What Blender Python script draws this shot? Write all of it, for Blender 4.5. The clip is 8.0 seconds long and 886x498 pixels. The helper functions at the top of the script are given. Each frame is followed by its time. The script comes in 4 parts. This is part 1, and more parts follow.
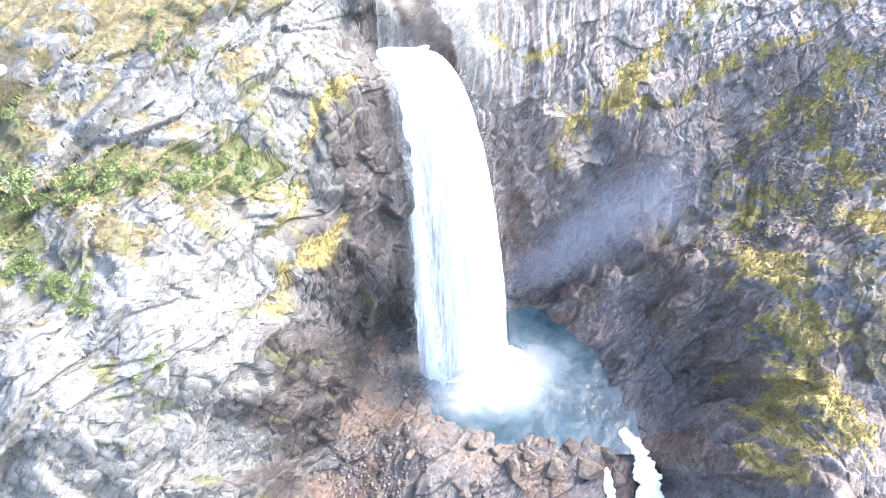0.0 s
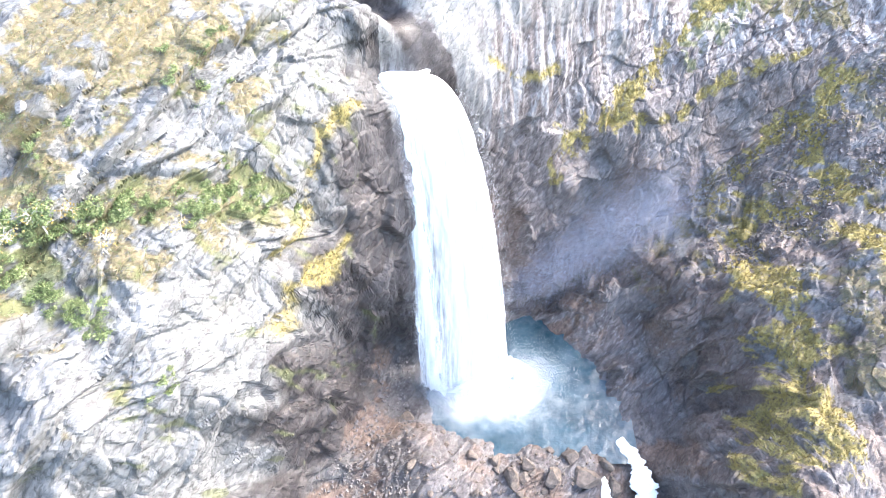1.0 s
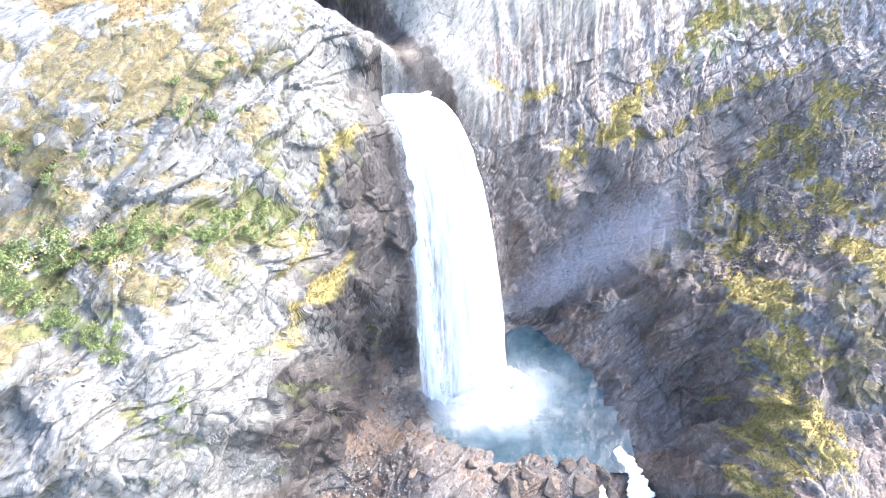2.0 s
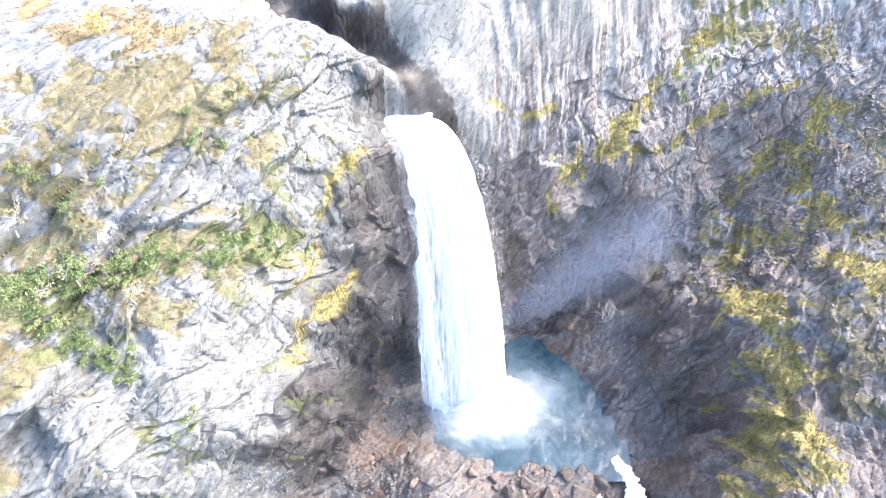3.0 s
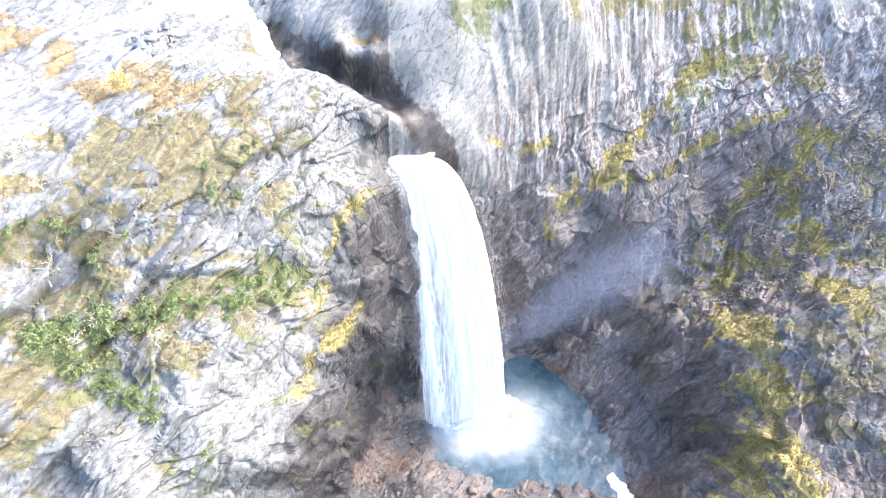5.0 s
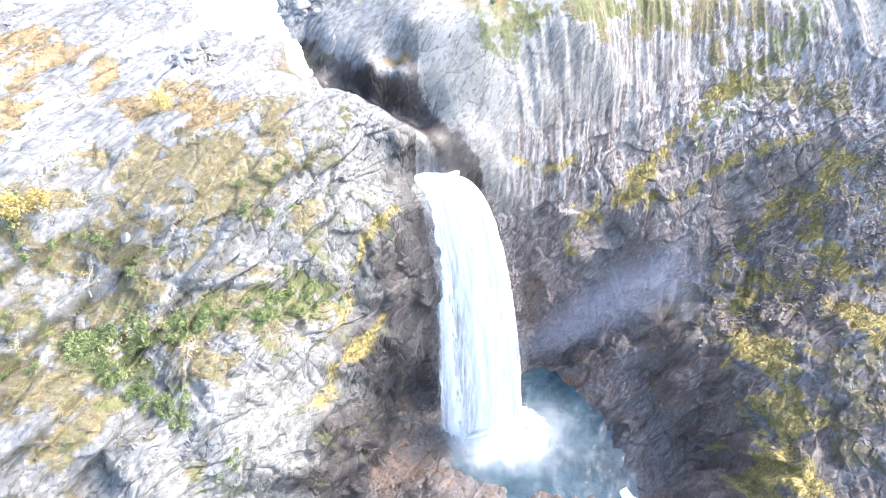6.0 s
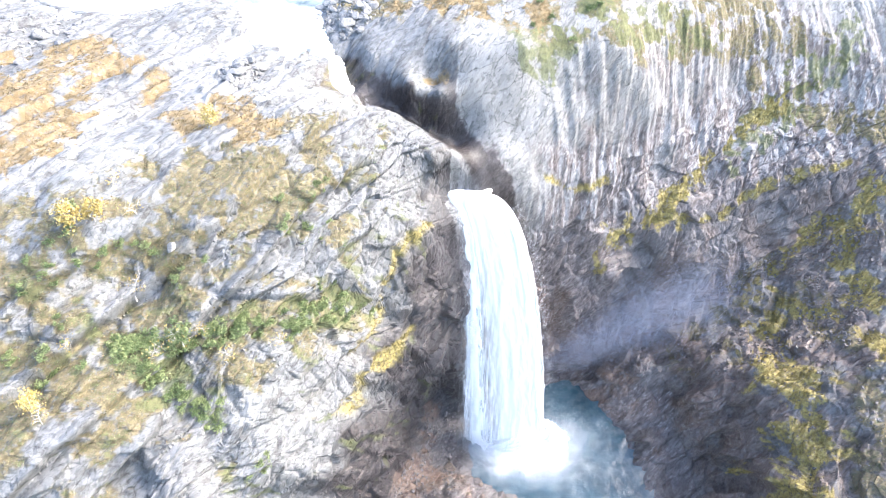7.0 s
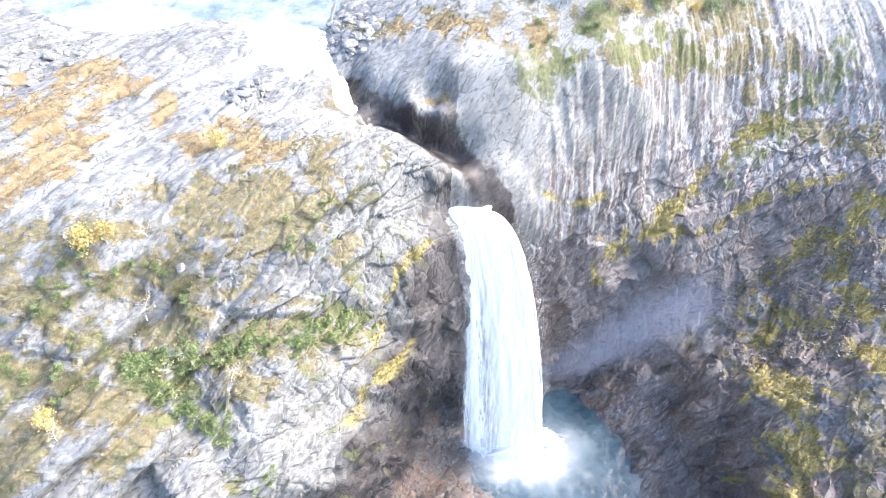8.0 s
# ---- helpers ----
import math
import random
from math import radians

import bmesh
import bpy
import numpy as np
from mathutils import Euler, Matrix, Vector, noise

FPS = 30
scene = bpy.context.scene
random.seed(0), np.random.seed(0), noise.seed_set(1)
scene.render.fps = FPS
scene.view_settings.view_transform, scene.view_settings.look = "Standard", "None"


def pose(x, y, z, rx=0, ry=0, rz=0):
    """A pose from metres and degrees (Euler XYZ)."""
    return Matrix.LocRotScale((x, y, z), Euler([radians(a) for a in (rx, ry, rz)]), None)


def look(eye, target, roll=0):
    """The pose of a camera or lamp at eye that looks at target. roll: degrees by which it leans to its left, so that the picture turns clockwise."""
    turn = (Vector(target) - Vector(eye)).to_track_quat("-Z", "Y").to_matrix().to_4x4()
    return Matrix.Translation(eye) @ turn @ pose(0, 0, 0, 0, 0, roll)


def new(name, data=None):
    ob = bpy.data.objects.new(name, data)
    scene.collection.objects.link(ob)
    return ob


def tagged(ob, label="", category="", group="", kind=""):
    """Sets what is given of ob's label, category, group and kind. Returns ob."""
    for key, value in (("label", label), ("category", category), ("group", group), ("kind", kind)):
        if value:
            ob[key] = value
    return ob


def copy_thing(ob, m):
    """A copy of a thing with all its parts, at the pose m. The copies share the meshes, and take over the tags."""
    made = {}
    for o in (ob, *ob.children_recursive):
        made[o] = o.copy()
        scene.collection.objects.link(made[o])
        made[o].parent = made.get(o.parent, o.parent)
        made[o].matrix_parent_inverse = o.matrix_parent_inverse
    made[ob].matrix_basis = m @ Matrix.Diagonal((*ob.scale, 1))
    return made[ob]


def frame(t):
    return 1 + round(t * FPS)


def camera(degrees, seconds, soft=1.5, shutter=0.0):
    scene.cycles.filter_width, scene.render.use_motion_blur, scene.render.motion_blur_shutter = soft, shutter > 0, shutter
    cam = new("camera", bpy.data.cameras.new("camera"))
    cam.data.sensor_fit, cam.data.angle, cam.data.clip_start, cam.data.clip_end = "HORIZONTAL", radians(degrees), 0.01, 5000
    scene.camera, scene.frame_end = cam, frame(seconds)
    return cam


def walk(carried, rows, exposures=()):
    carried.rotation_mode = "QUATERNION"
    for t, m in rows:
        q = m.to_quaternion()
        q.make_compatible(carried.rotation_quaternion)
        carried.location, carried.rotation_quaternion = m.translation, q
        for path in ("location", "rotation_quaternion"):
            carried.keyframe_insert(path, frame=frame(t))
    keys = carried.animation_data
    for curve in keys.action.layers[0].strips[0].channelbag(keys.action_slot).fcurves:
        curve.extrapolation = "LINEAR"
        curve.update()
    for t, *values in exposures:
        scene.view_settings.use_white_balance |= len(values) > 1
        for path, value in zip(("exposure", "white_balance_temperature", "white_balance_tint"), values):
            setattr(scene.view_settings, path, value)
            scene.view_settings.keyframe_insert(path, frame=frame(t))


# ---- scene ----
cam = camera(62.8, 8.0, soft=1.0)
# a drone climbing straight up, looking 46 degrees down, with one short turn to its left
# seconds, x, y, z, tilt, lean, yaw
ROWS = [
    (0.0, 0.0, 0.0, 155.67, 44.0, 0.0, 0.0),
    (0.5, 0.0, -0.1, 157.96, 44.03, 0.02, 0.01),
    (1.0, 0.0, -0.2, 160.26, 44.06, 0.04, 0.02),
    (1.5, 0.0, -0.29, 162.55, 44.07, 0.06, 0.04),
    (3.0, -0.04, -0.56, 169.43, 44.13, 0.08, 0.13),
    (3.5, -0.06, -0.64, 171.72, 44.15, 0.09, 0.16),
    (4.0, -0.09, -0.72, 174.01, 44.17, 0.09, 0.17),
    (4.5, -0.12, -0.8, 176.31, 44.2, 0.1, 0.18),
    (5.4, -0.19, -0.93, 180.44, 44.24, 0.14, 0.19),
    (5.6, -0.21, -0.95, 181.36, 44.25, 0.15, 0.32),
    (5.8, -0.23, -0.98, 182.27, 44.25, 0.15, 1.32),
    (6.0, -0.25, -1.01, 183.18, 44.24, 0.13, 2.65),
    (6.3, -0.28, -1.05, 184.55, 44.22, 0.09, 4.7),
    (6.5, -0.3, -1.07, 185.47, 44.21, 0.06, 5.97),
    (6.7, -0.32, -1.09, 186.39, 44.21, 0.05, 6.1),
    (7.0, -0.35, -1.13, 187.76, 44.21, 0.04, 6.13),
    (7.5, -0.41, -1.19, 190.05, 44.21, 0.01, 6.17),
    (8.0, -0.47, -1.24, 192.35, 44.22, -0.02, 6.19),
]
walk(cam, [(t, pose(x, y, z, rx, ry, rz)) for t, x, y, z, rx, ry, rz in ROWS], [(0.0, 3.14), (1.5, 3.12), (4.5, 2.96), (8.0, 2.82)])


# ---- sky, sun and exposure ----
SUN = Vector((0.70, 0.33, 0.63)).normalized()
world = bpy.data.worlds.new("sky")
scene.world = world
world.use_nodes = True
sky = world.node_tree.nodes.new("ShaderNodeTexSky")
sky.sky_type, sky.sun_disc = "NISHITA", False
sky.sun_elevation, sky.sun_rotation = math.asin(SUN.z), math.atan2(SUN.x, SUN.y)
sky.dust_density, sky.air_density = 3.0, 1.0
back = world.node_tree.nodes["Background"]
back.inputs["Strength"].default_value = 0.15
world.node_tree.links.new(sky.outputs["Color"], back.inputs["Color"])
sun = new("sun", bpy.data.lights.new("sun", "SUN"))
sun.data.energy, sun.data.angle, sun.data.color = 0.85, radians(30.0), (1.0, 0.99, 0.965)
sun.matrix_world = look((0, 0, 0), -SUN)


# ---- materials ----
def material(name):
    m = bpy.data.materials.new(name)
    m.use_nodes = True
    t = m.node_tree
    return m, t, t.nodes["Principled BSDF"]


def node(t, kind, **sockets):
    n = t.nodes.new(kind)
    for key, value in sockets.items():
        n.inputs[key.replace("_", " ")].default_value = value
    return n


def grain(t, scale, detail=6.0, rough=0.6, stretch=(1, 1, 1), turn=(0, 0, 0)):
    """Noise at so many lumps a metre, on the thing's own place."""
    place = t.nodes.new("ShaderNodeTexCoord")
    m = node(t, "ShaderNodeMapping", Scale=stretch, Rotation=[radians(a) for a in turn])
    n = node(t, "ShaderNodeTexNoise", Scale=scale, Detail=detail, Roughness=rough)
    t.links.new(place.outputs["Object"], m.inputs["Vector"])
    t.links.new(m.outputs["Vector"], n.inputs["Vector"])
    return n.outputs["Fac"]


def turned(t, turn):
    """The place on the rock, turned so that x runs along a grain so many degrees from level on the slope."""
    place = t.nodes.new("ShaderNodeTexCoord")
    r = node(t, "ShaderNodeMapping", Rotation=(-radians(32), 0, -radians(turn)))
    t.links.new(place.outputs["Object"], r.inputs["Vector"])
    return r.outputs["Vector"]


def lying(t, scale, detail, rough, turn, stretch):
    """Noise that follows the lie of the rock, drawn out along its grain."""
    m = node(t, "ShaderNodeMapping", Scale=stretch)
    n = node(t, "ShaderNodeTexNoise", Scale=scale, Detail=detail, Roughness=rough)
    t.links.new(turned(t, turn), m.inputs["Vector"])
    t.links.new(m.outputs["Vector"], n.inputs["Vector"])
    return n.outputs["Fac"]


def arith(t, kind, a, b):
    """Sums on values, not clamped."""
    n = t.nodes.new("ShaderNodeMath")
    n.operation = kind
    for socket, value in zip(n.inputs, (a, b)):
        if isinstance(value, (int, float)):
            socket.default_value = value
        else:
            t.links.new(value, socket)
    return n.outputs[0]


def vector(t, kind, a, b):
    n = t.nodes.new("ShaderNodeVectorMath")
    n.operation = kind
    for socket, value in zip(n.inputs, (a, b)):
        if isinstance(value, tuple):
            socket.default_value = value
        else:
            t.links.new(value, socket)
    return n.outputs["Value"] if kind == "DOT_PRODUCT" else n.outputs["Vector"]


def facets(t, size, turn, stretch, shift, edge=0.04):
    """Rock broken into flat facets of that size, longer along the grain: their height, a tone for each, and the joints between them."""
    place = turned(t, turn)
    warp = node(t, "ShaderNodeTexNoise", Scale=0.6 / size, Detail=2.0)
    t.links.new(place, warp.inputs["Vector"])
    push = t.nodes.new("ShaderNodeVectorMath")
    push.operation, push.inputs["Scale"].default_value = "SCALE", 0.5 * size
    t.links.new(warp.outputs["Color"], push.inputs[0])
    bent = vector(t, "ADD", place, push.outputs[0])
    s = node(t, "ShaderNodeMapping", Scale=(1 / stretch, 1.0, 0.4), Location=(shift, shift * 0.7, 0))
    t.links.new(bent, s.inputs["Vector"])
    cell = node(t, "ShaderNodeTexVoronoi", Scale=1 / size, Randomness=1.0)
    joint = node(t, "ShaderNodeTexVoronoi", Scale=1 / size, Randomness=1.0)
    joint.feature = "DISTANCE_TO_EDGE"
    for n in (cell, joint):
        t.links.new(s.outputs["Vector"], n.inputs["Vector"])
    tilt = vector(t, "SUBTRACT", cell.outputs["Color"], (0.5, 0.5, 0.5))
    high = vector(t, "DOT_PRODUCT", vector(t, "SUBTRACT", s.outputs["Vector"], cell.outputs["Position"]), tilt)
    tone = t.nodes.new("ShaderNodeSeparateColor")
    t.links.new(cell.outputs["Color"], tone.inputs["Color"])
    high = arith(t, "ADD", high, arith(t, "MULTIPLY", tone.outputs[1], 0.25 * size))
    return high, tone.outputs[0], ramp(t, joint.outputs["Distance"], *grey((0.0, 1.0), (edge, 0.0)))


def ramp(t, fac, *stops):
    n = t.nodes.new("ShaderNodeValToRGB")
    while len(n.color_ramp.elements) < len(stops):
        n.color_ramp.elements.new(0.5)
    for e, (at, colour) in zip(n.color_ramp.elements, stops):
        e.position, e.color = at, (*colour, 1) if len(colour) == 3 else colour
    t.links.new(fac, n.inputs["Fac"])
    return n.outputs["Color"]


def grey(*values):
    return [(at, (v, v, v)) for at, v in values]


def mix(t, fac, a, b, kind="MIX"):
    n = t.nodes.new("ShaderNodeMix")
    n.data_type, n.blend_type = "RGBA", kind
    for key, value in (("Factor", fac), ("A", a), ("B", b)):
        socket = next(i for i in n.inputs if i.name == key and (i.type == "VALUE") == (key == "Factor") and i.type in ("VALUE", "RGBA"))
        if isinstance(value, (int, float)):
            socket.default_value = value
        elif isinstance(value, tuple):
            socket.default_value = (*value, 1)
        else:
            t.links.new(value, socket)
    return next(o for o in n.outputs if o.type == "RGBA")


def calc(t, kind, a, b):
    n = t.nodes.new("ShaderNodeMath")
    n.operation, n.use_clamp = kind, True
    for socket, value in zip(n.inputs, (a, b)):
        if isinstance(value, (int, float)):
            socket.default_value = value
        else:
            t.links.new(value, socket)
    return n.outputs[0]


def bump(t, shader, height, strength, distance):
    n = node(t, "ShaderNodeBump", Strength=strength, Distance=distance)
    t.links.new(height, n.inputs["Height"])
    t.links.new(n.outputs["Normal"], shader.inputs["Normal"])


def make_rock():
    m, t, p = material("cliff_rock")
    link = t.links.new

    def painted(name):
        a = t.nodes.new("ShaderNodeAttribute")
        a.attribute_name = name
        s = t.nodes.new("ShaderNodeSeparateColor")
        link(a.outputs["Color"], s.inputs["Color"])
        return s.outputs[0], s.outputs[1], s.outputs[2], a.outputs["Alpha"]
    straw, wet, rust, heath = painted("cover")
    orange, moss, purple, bald = painted("growth")
    broad, fine = grain(t, 0.09, 5), grain(t, 1.1, 9, 0.7)
    grit, blot = grain(t, 4.5, 5, 0.7), grain(t, 0.38, 7, 0.62)
    seams = lying(t, 0.6, 8, 0.64, 58, (0.5, 1.15, 0.5))
    streaks = grain(t, 0.6, 7, 0.66, (0.8, 0.8, 0.05), (0, 9, 0))
    strata = lying(t, 0.8, 8, 0.68, 38, (0.4, 1.2, 0.5))
    high_a, tone_a, joint_a = facets(t, 2.6, 57, 3.6, 0.0, 0.03)
    high_b, tone_b, joint_b = facets(t, 1.0, 62, 3.0, 31.0, 0.05)
    high_c, tone_c, joint_c = facets(t, 0.42, 54, 2.2, 57.0, 0.08)
    east_a, east_tone, east_joint = facets(t, 2.0, 40, 2.8, 83.0, 0.035)
    east_b, east_tone_b, east_joint_b = facets(t, 0.7, 50, 2.6, 101.0, 0.06)
    some = ramp(t, blot, *grey((0.42, 0.1), (0.56, 1.0)))
    torn = ramp(t, fine, *grey((0.40, 1.0), (0.56, 0.2)))
    split = calc(t, "MAXIMUM", calc(t, "MULTIPLY", joint_a, torn), calc(t, "MULTIPLY", calc(t, "MAXIMUM", joint_b, calc(t, "MULTIPLY", joint_c, 0.85)), calc(t, "MULTIPLY", some, torn)))
    east_split = calc(t, "MULTIPLY", calc(t, "MAXIMUM", east_joint, calc(t, "MULTIPLY", east_joint_b, 0.8)), torn)
    tones = mix(t, 0.5, ramp(t, tone_a, *grey((0.0, 0.72), (0.5, 0.92), (1.0, 1.0))), ramp(t, tone_b, *grey((0.0, 0.5), (0.25, 0.88), (1.0, 1.0))))
    tones = mix(t, 0.55, tones, ramp(t, tone_c, *grey((0.0, 0.35), (0.25, 0.85), (1.0, 1.0))), "MULTIPLY")
    east_tones = mix(t, 0.5, ramp(t, east_tone, *grey((0.0, 0.6), (1.0, 1.0))), ramp(t, east_tone_b, *grey((0.0, 0.5), (0.4, 0.92), (1.0, 1.0))))
    east_tones = mix(t, 0.4, east_tones, ramp(t, tone_c, *grey((0.0, 0.4), (1.0, 1.0))), "MULTIPLY")
    flecks = ramp(t, lying(t, 1.5, 6, 0.75, 52, (0.35, 1.2, 0.5)), *grey((0.56, 0.0), (0.62, 1.0)))
    dry = ramp(t, seams, (0.30, (0.115, 0.118, 0.122)), (0.42, (0.18, 0.185, 0.19)), (0.50, (0.232, 0.237, 0.244)), (0.66, (0.29, 0.295, 0.30)))
    dry = mix(t, ramp(t, broad, *grey((0.44, 0), (0.62, 0.5))), dry, (0.25, 0.247, 0.245))
    dry = mix(t, ramp(t, blot, *grey((0.30, 0.6), (0.44, 0))), dry, (0.13, 0.128, 0.125))
    dry = mix(t, ramp(t, fine, *grey((0.34, 0.6), (0.45, 0))), dry, (0.11, 0.11, 0.108))
    dry = mix(t, calc(t, "MULTIPLY", bald, 0.6), dry, (0.34, 0.34, 0.336))
    dry = mix(t, 1.0, dry, tones, "MULTIPLY")
    cuts = ramp(t, lying(t, 0.9, 7, 0.66, 60, (0.4, 1.3, 0.5)), *grey((0.36, 1.0), (0.42, 0.0)))
    dry = mix(t, calc(t, "MULTIPLY", cuts, 0.45), dry, (0.075, 0.074, 0.074))
    dry = mix(t, calc(t, "MULTIPLY", split, 0.88), dry, (0.05, 0.05, 0.05))
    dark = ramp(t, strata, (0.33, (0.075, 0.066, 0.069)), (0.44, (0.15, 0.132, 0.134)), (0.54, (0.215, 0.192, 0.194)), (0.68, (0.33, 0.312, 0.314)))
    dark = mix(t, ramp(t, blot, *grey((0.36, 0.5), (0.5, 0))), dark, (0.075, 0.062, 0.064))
    dark = mix(t, calc(t, "MULTIPLY", purple, 0.5), dark, (0.25, 0.205, 0.198))
    # without purple: wet inner face and slot, their shade painted in near-black
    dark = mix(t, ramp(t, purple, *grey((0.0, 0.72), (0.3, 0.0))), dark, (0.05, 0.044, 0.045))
    dark = mix(t, 1.0, dark, east_tones, "MULTIPLY")
    dark = mix(t, calc(t, "MULTIPLY", bald, ramp(t, streaks, *grey((0.485, 0.0), (0.55, 0.8)))), dark, (0.34, 0.335, 0.345))
    dark = mix(t, calc(t, "MULTIPLY", east_split, 0.75), dark, (0.03, 0.027, 0.028))
    dark = mix(t, calc(t, "MULTIPLY", flecks, calc(t, "MULTIPLY", purple, 0.8)), dark, (0.48, 0.47, 0.47))
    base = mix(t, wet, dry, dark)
    brown = ramp(t, fine, (0.3, (0.08, 0.05, 0.038)), (0.5, (0.20, 0.132, 0.10)), (0.7, (0.33, 0.265, 0.225)))
    brown = mix(t, 0.7, brown, east_tones, "MULTIPLY")
    brown = mix(t, calc(t, "MULTIPLY", east_split, 0.7), brown, (0.04, 0.03, 0.027))
    base = mix(t, rust, base, brown)
    moor = ramp(t, grain(t, 1.0, 9, 0.78), (0.32, (0.055, 0.058, 0.030)), (0.42, (0.115, 0.115, 0.056)), (0.50, (0.15, 0.118, 0.076)), (0.58, (0.19, 0.168, 0.09)), (0.70, (0.29, 0.255, 0.175)))
    base = mix(t, calc(t, "MULTIPLY", heath, ramp(t, fine, *grey((0.36, 0.15), (0.48, 1.0)))), base, moor)
    base = mix(t, calc(t, "MULTIPLY", moss, 0.8), base, ramp(t, fine, (0.3, (0.055, 0.068, 0.03)), (0.6, (0.15, 0.16, 0.075))))
    rusty = ramp(t, grain(t, 0.9, 9, 0.78), (0.3, (0.11, 0.082, 0.042)), (0.5, (0.205, 0.148, 0.078)), (0.7, (0.29, 0.228, 0.14)))
    base = mix(t, calc(t, "MULTIPLY", orange, ramp(t, fine, *grey((0.36, 0.2), (0.48, 1.0)))), base, rusty)
    yellow = ramp(t, grain(t, 1.6, 9, 0.78), (0.3, (0.13, 0.11, 0.045)), (0.46, (0.29, 0.235, 0.085)), (0.66, (0.44, 0.37, 0.16)))
    base = mix(t, calc(t, "MULTIPLY", straw, ramp(t, fine, *grey((0.38, 0.1), (0.50, 1.0)))), base, yellow)
    base = mix(t, 0.3, base, ramp(t, grit, *grey((0.3, 0.35), (0.7, 1.0))), "MULTIPLY")
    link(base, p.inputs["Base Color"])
    rough = mix(t, wet, (0.85, 0.85, 0.85), (0.38, 0.38, 0.38))
    rough = mix(t, calc(t, "MAXIMUM", straw, heath), rough, (0.95, 0.95, 0.95))
    link(rough, p.inputs["Roughness"])
    p.inputs["Specular IOR Level"].default_value = 0.35
    west_high = arith(t, "ADD", arith(t, "MULTIPLY", high_a, 1.1), arith(t, "ADD", arith(t, "MULTIPLY", high_b, 0.9), arith(t, "MULTIPLY", high_c, 0.7)))
    east_high = arith(t, "ADD", arith(t, "MULTIPLY", east_a, 1.1), arith(t, "ADD", arith(t, "MULTIPLY", east_b, 0.9), arith(t, "MULTIPLY", high_c, 0.6)))
    high = arith(t, "ADD", arith(t, "MULTIPLY", west_high, arith(t, "SUBTRACT", 1.0, wet)), arith(t, "MULTIPLY", east_high, wet))
    grown = calc(t, "MAXIMUM", calc(t, "MAXIMUM", straw, heath), orange)
    high = arith(t, "MULTIPLY", high, arith(t, "SUBTRACT", 1.0, arith(t, "MULTIPLY", grown, 0.8)))
    high = arith(t, "ADD", high, arith(t, "MULTIPLY", grain(t, 1.6, 10, 0.72), 0.5))
    high = arith(t, "SUBTRACT", high, arith(t, "MULTIPLY", arith(t, "ADD", arith(t, "MULTIPLY", split, arith(t, "SUBTRACT", 1.0, wet)), arith(t, "MULTIPLY", east_split, wet)), 0.25))
    high = arith(t, "SUBTRACT", high, arith(t, "MULTIPLY", arith(t, "MULTIPLY", cuts, arith(t, "SUBTRACT", 1.0, wet)), 0.3))
    high = arith(t, "ADD", high, arith(t, "MULTIPLY", seams, 0.3))
    bump(t, p, high, 1.0, 0.27)
    return m


def make_water(name, deep, pale, foam_sheen, wave):
    m, t, p = material(name)
    a = t.nodes.new("ShaderNodeAttribute")
    a.attribute_name = "foam_sheen"
    churn = grain(t, 0.35, 8, 0.7)
    body = ramp(t, grain(t, 0.12, 5), (0.35, deep), (0.65, pale))
    white = calc(t, "MULTIPLY", calc(t, "ADD", a.outputs["Fac"], ramp(t, churn, *grey((0.42, 0.0), (0.75, 0.5)))), calc(t, "ADD", a.outputs["Fac"], foam_sheen))
    t.links.new(mix(t, white, body, (0.85, 0.88, 0.9)), p.inputs["Base Color"])
    t.links.new(mix(t, white, (0.12, 0.12, 0.12), (0.7, 0.7, 0.7)), p.inputs["Roughness"])
    bump(t, p, grain(t, wave, 7, 0.6), 0.5, 0.35)
    return m


def make_white_water():
    """Falling water: white in its body, thin and streaked where it frays."""
    m, t, p = material("white_water")
    strands = grain(t, 0.55, 8, 0.65, (1.5, 1.5, 0.10))
    t.links.new(ramp(t, strands, (0.3, (0.74, 0.81, 0.88)), (0.47, (0.93, 0.94, 0.95))), p.inputs["Base Color"])
    p.inputs["Roughness"].default_value = 0.75
    a = t.nodes.new("ShaderNodeAttribute")
    a.attribute_name = "thin"
    holes = ramp(t, grain(t, 0.8, 7, 0.6, (1.6, 1.6, 0.07)), *grey((0.40, 1.0), (0.60, 0.15)))
    gone = calc(t, "MULTIPLY", calc(t, "MULTIPLY", a.outputs["Fac"], 1.25), holes)
    t.links.new(calc(t, "SUBTRACT", 1.0, gone), p.inputs["Alpha"])
    bump(t, p, strands, 0.1, 0.3)
    return m


def plain(name, low, high, scale, rough=0.8, lift=0.2):
    """A mottled surface between two colours."""
    m, t, p = material(name)
    n = grain(t, scale, 7, 0.65)
    t.links.new(ramp(t, n, (0.3, low), (0.7, high)), p.inputs["Base Color"])
    p.inputs["Roughness"].default_value = rough
    bump(t, p, n, 0.6, lift)
    return m


ROCK = make_rock()
POOL_WATER = make_water("pool_water", (0.014, 0.040, 0.060), (0.042, 0.088, 0.122), 0.10, 0.9)
LAKE_WATER = make_water("lake_water", (0.06, 0.08, 0.085), (0.17, 0.205, 0.215), 0.35, 0.5)
WHITE = make_white_water()


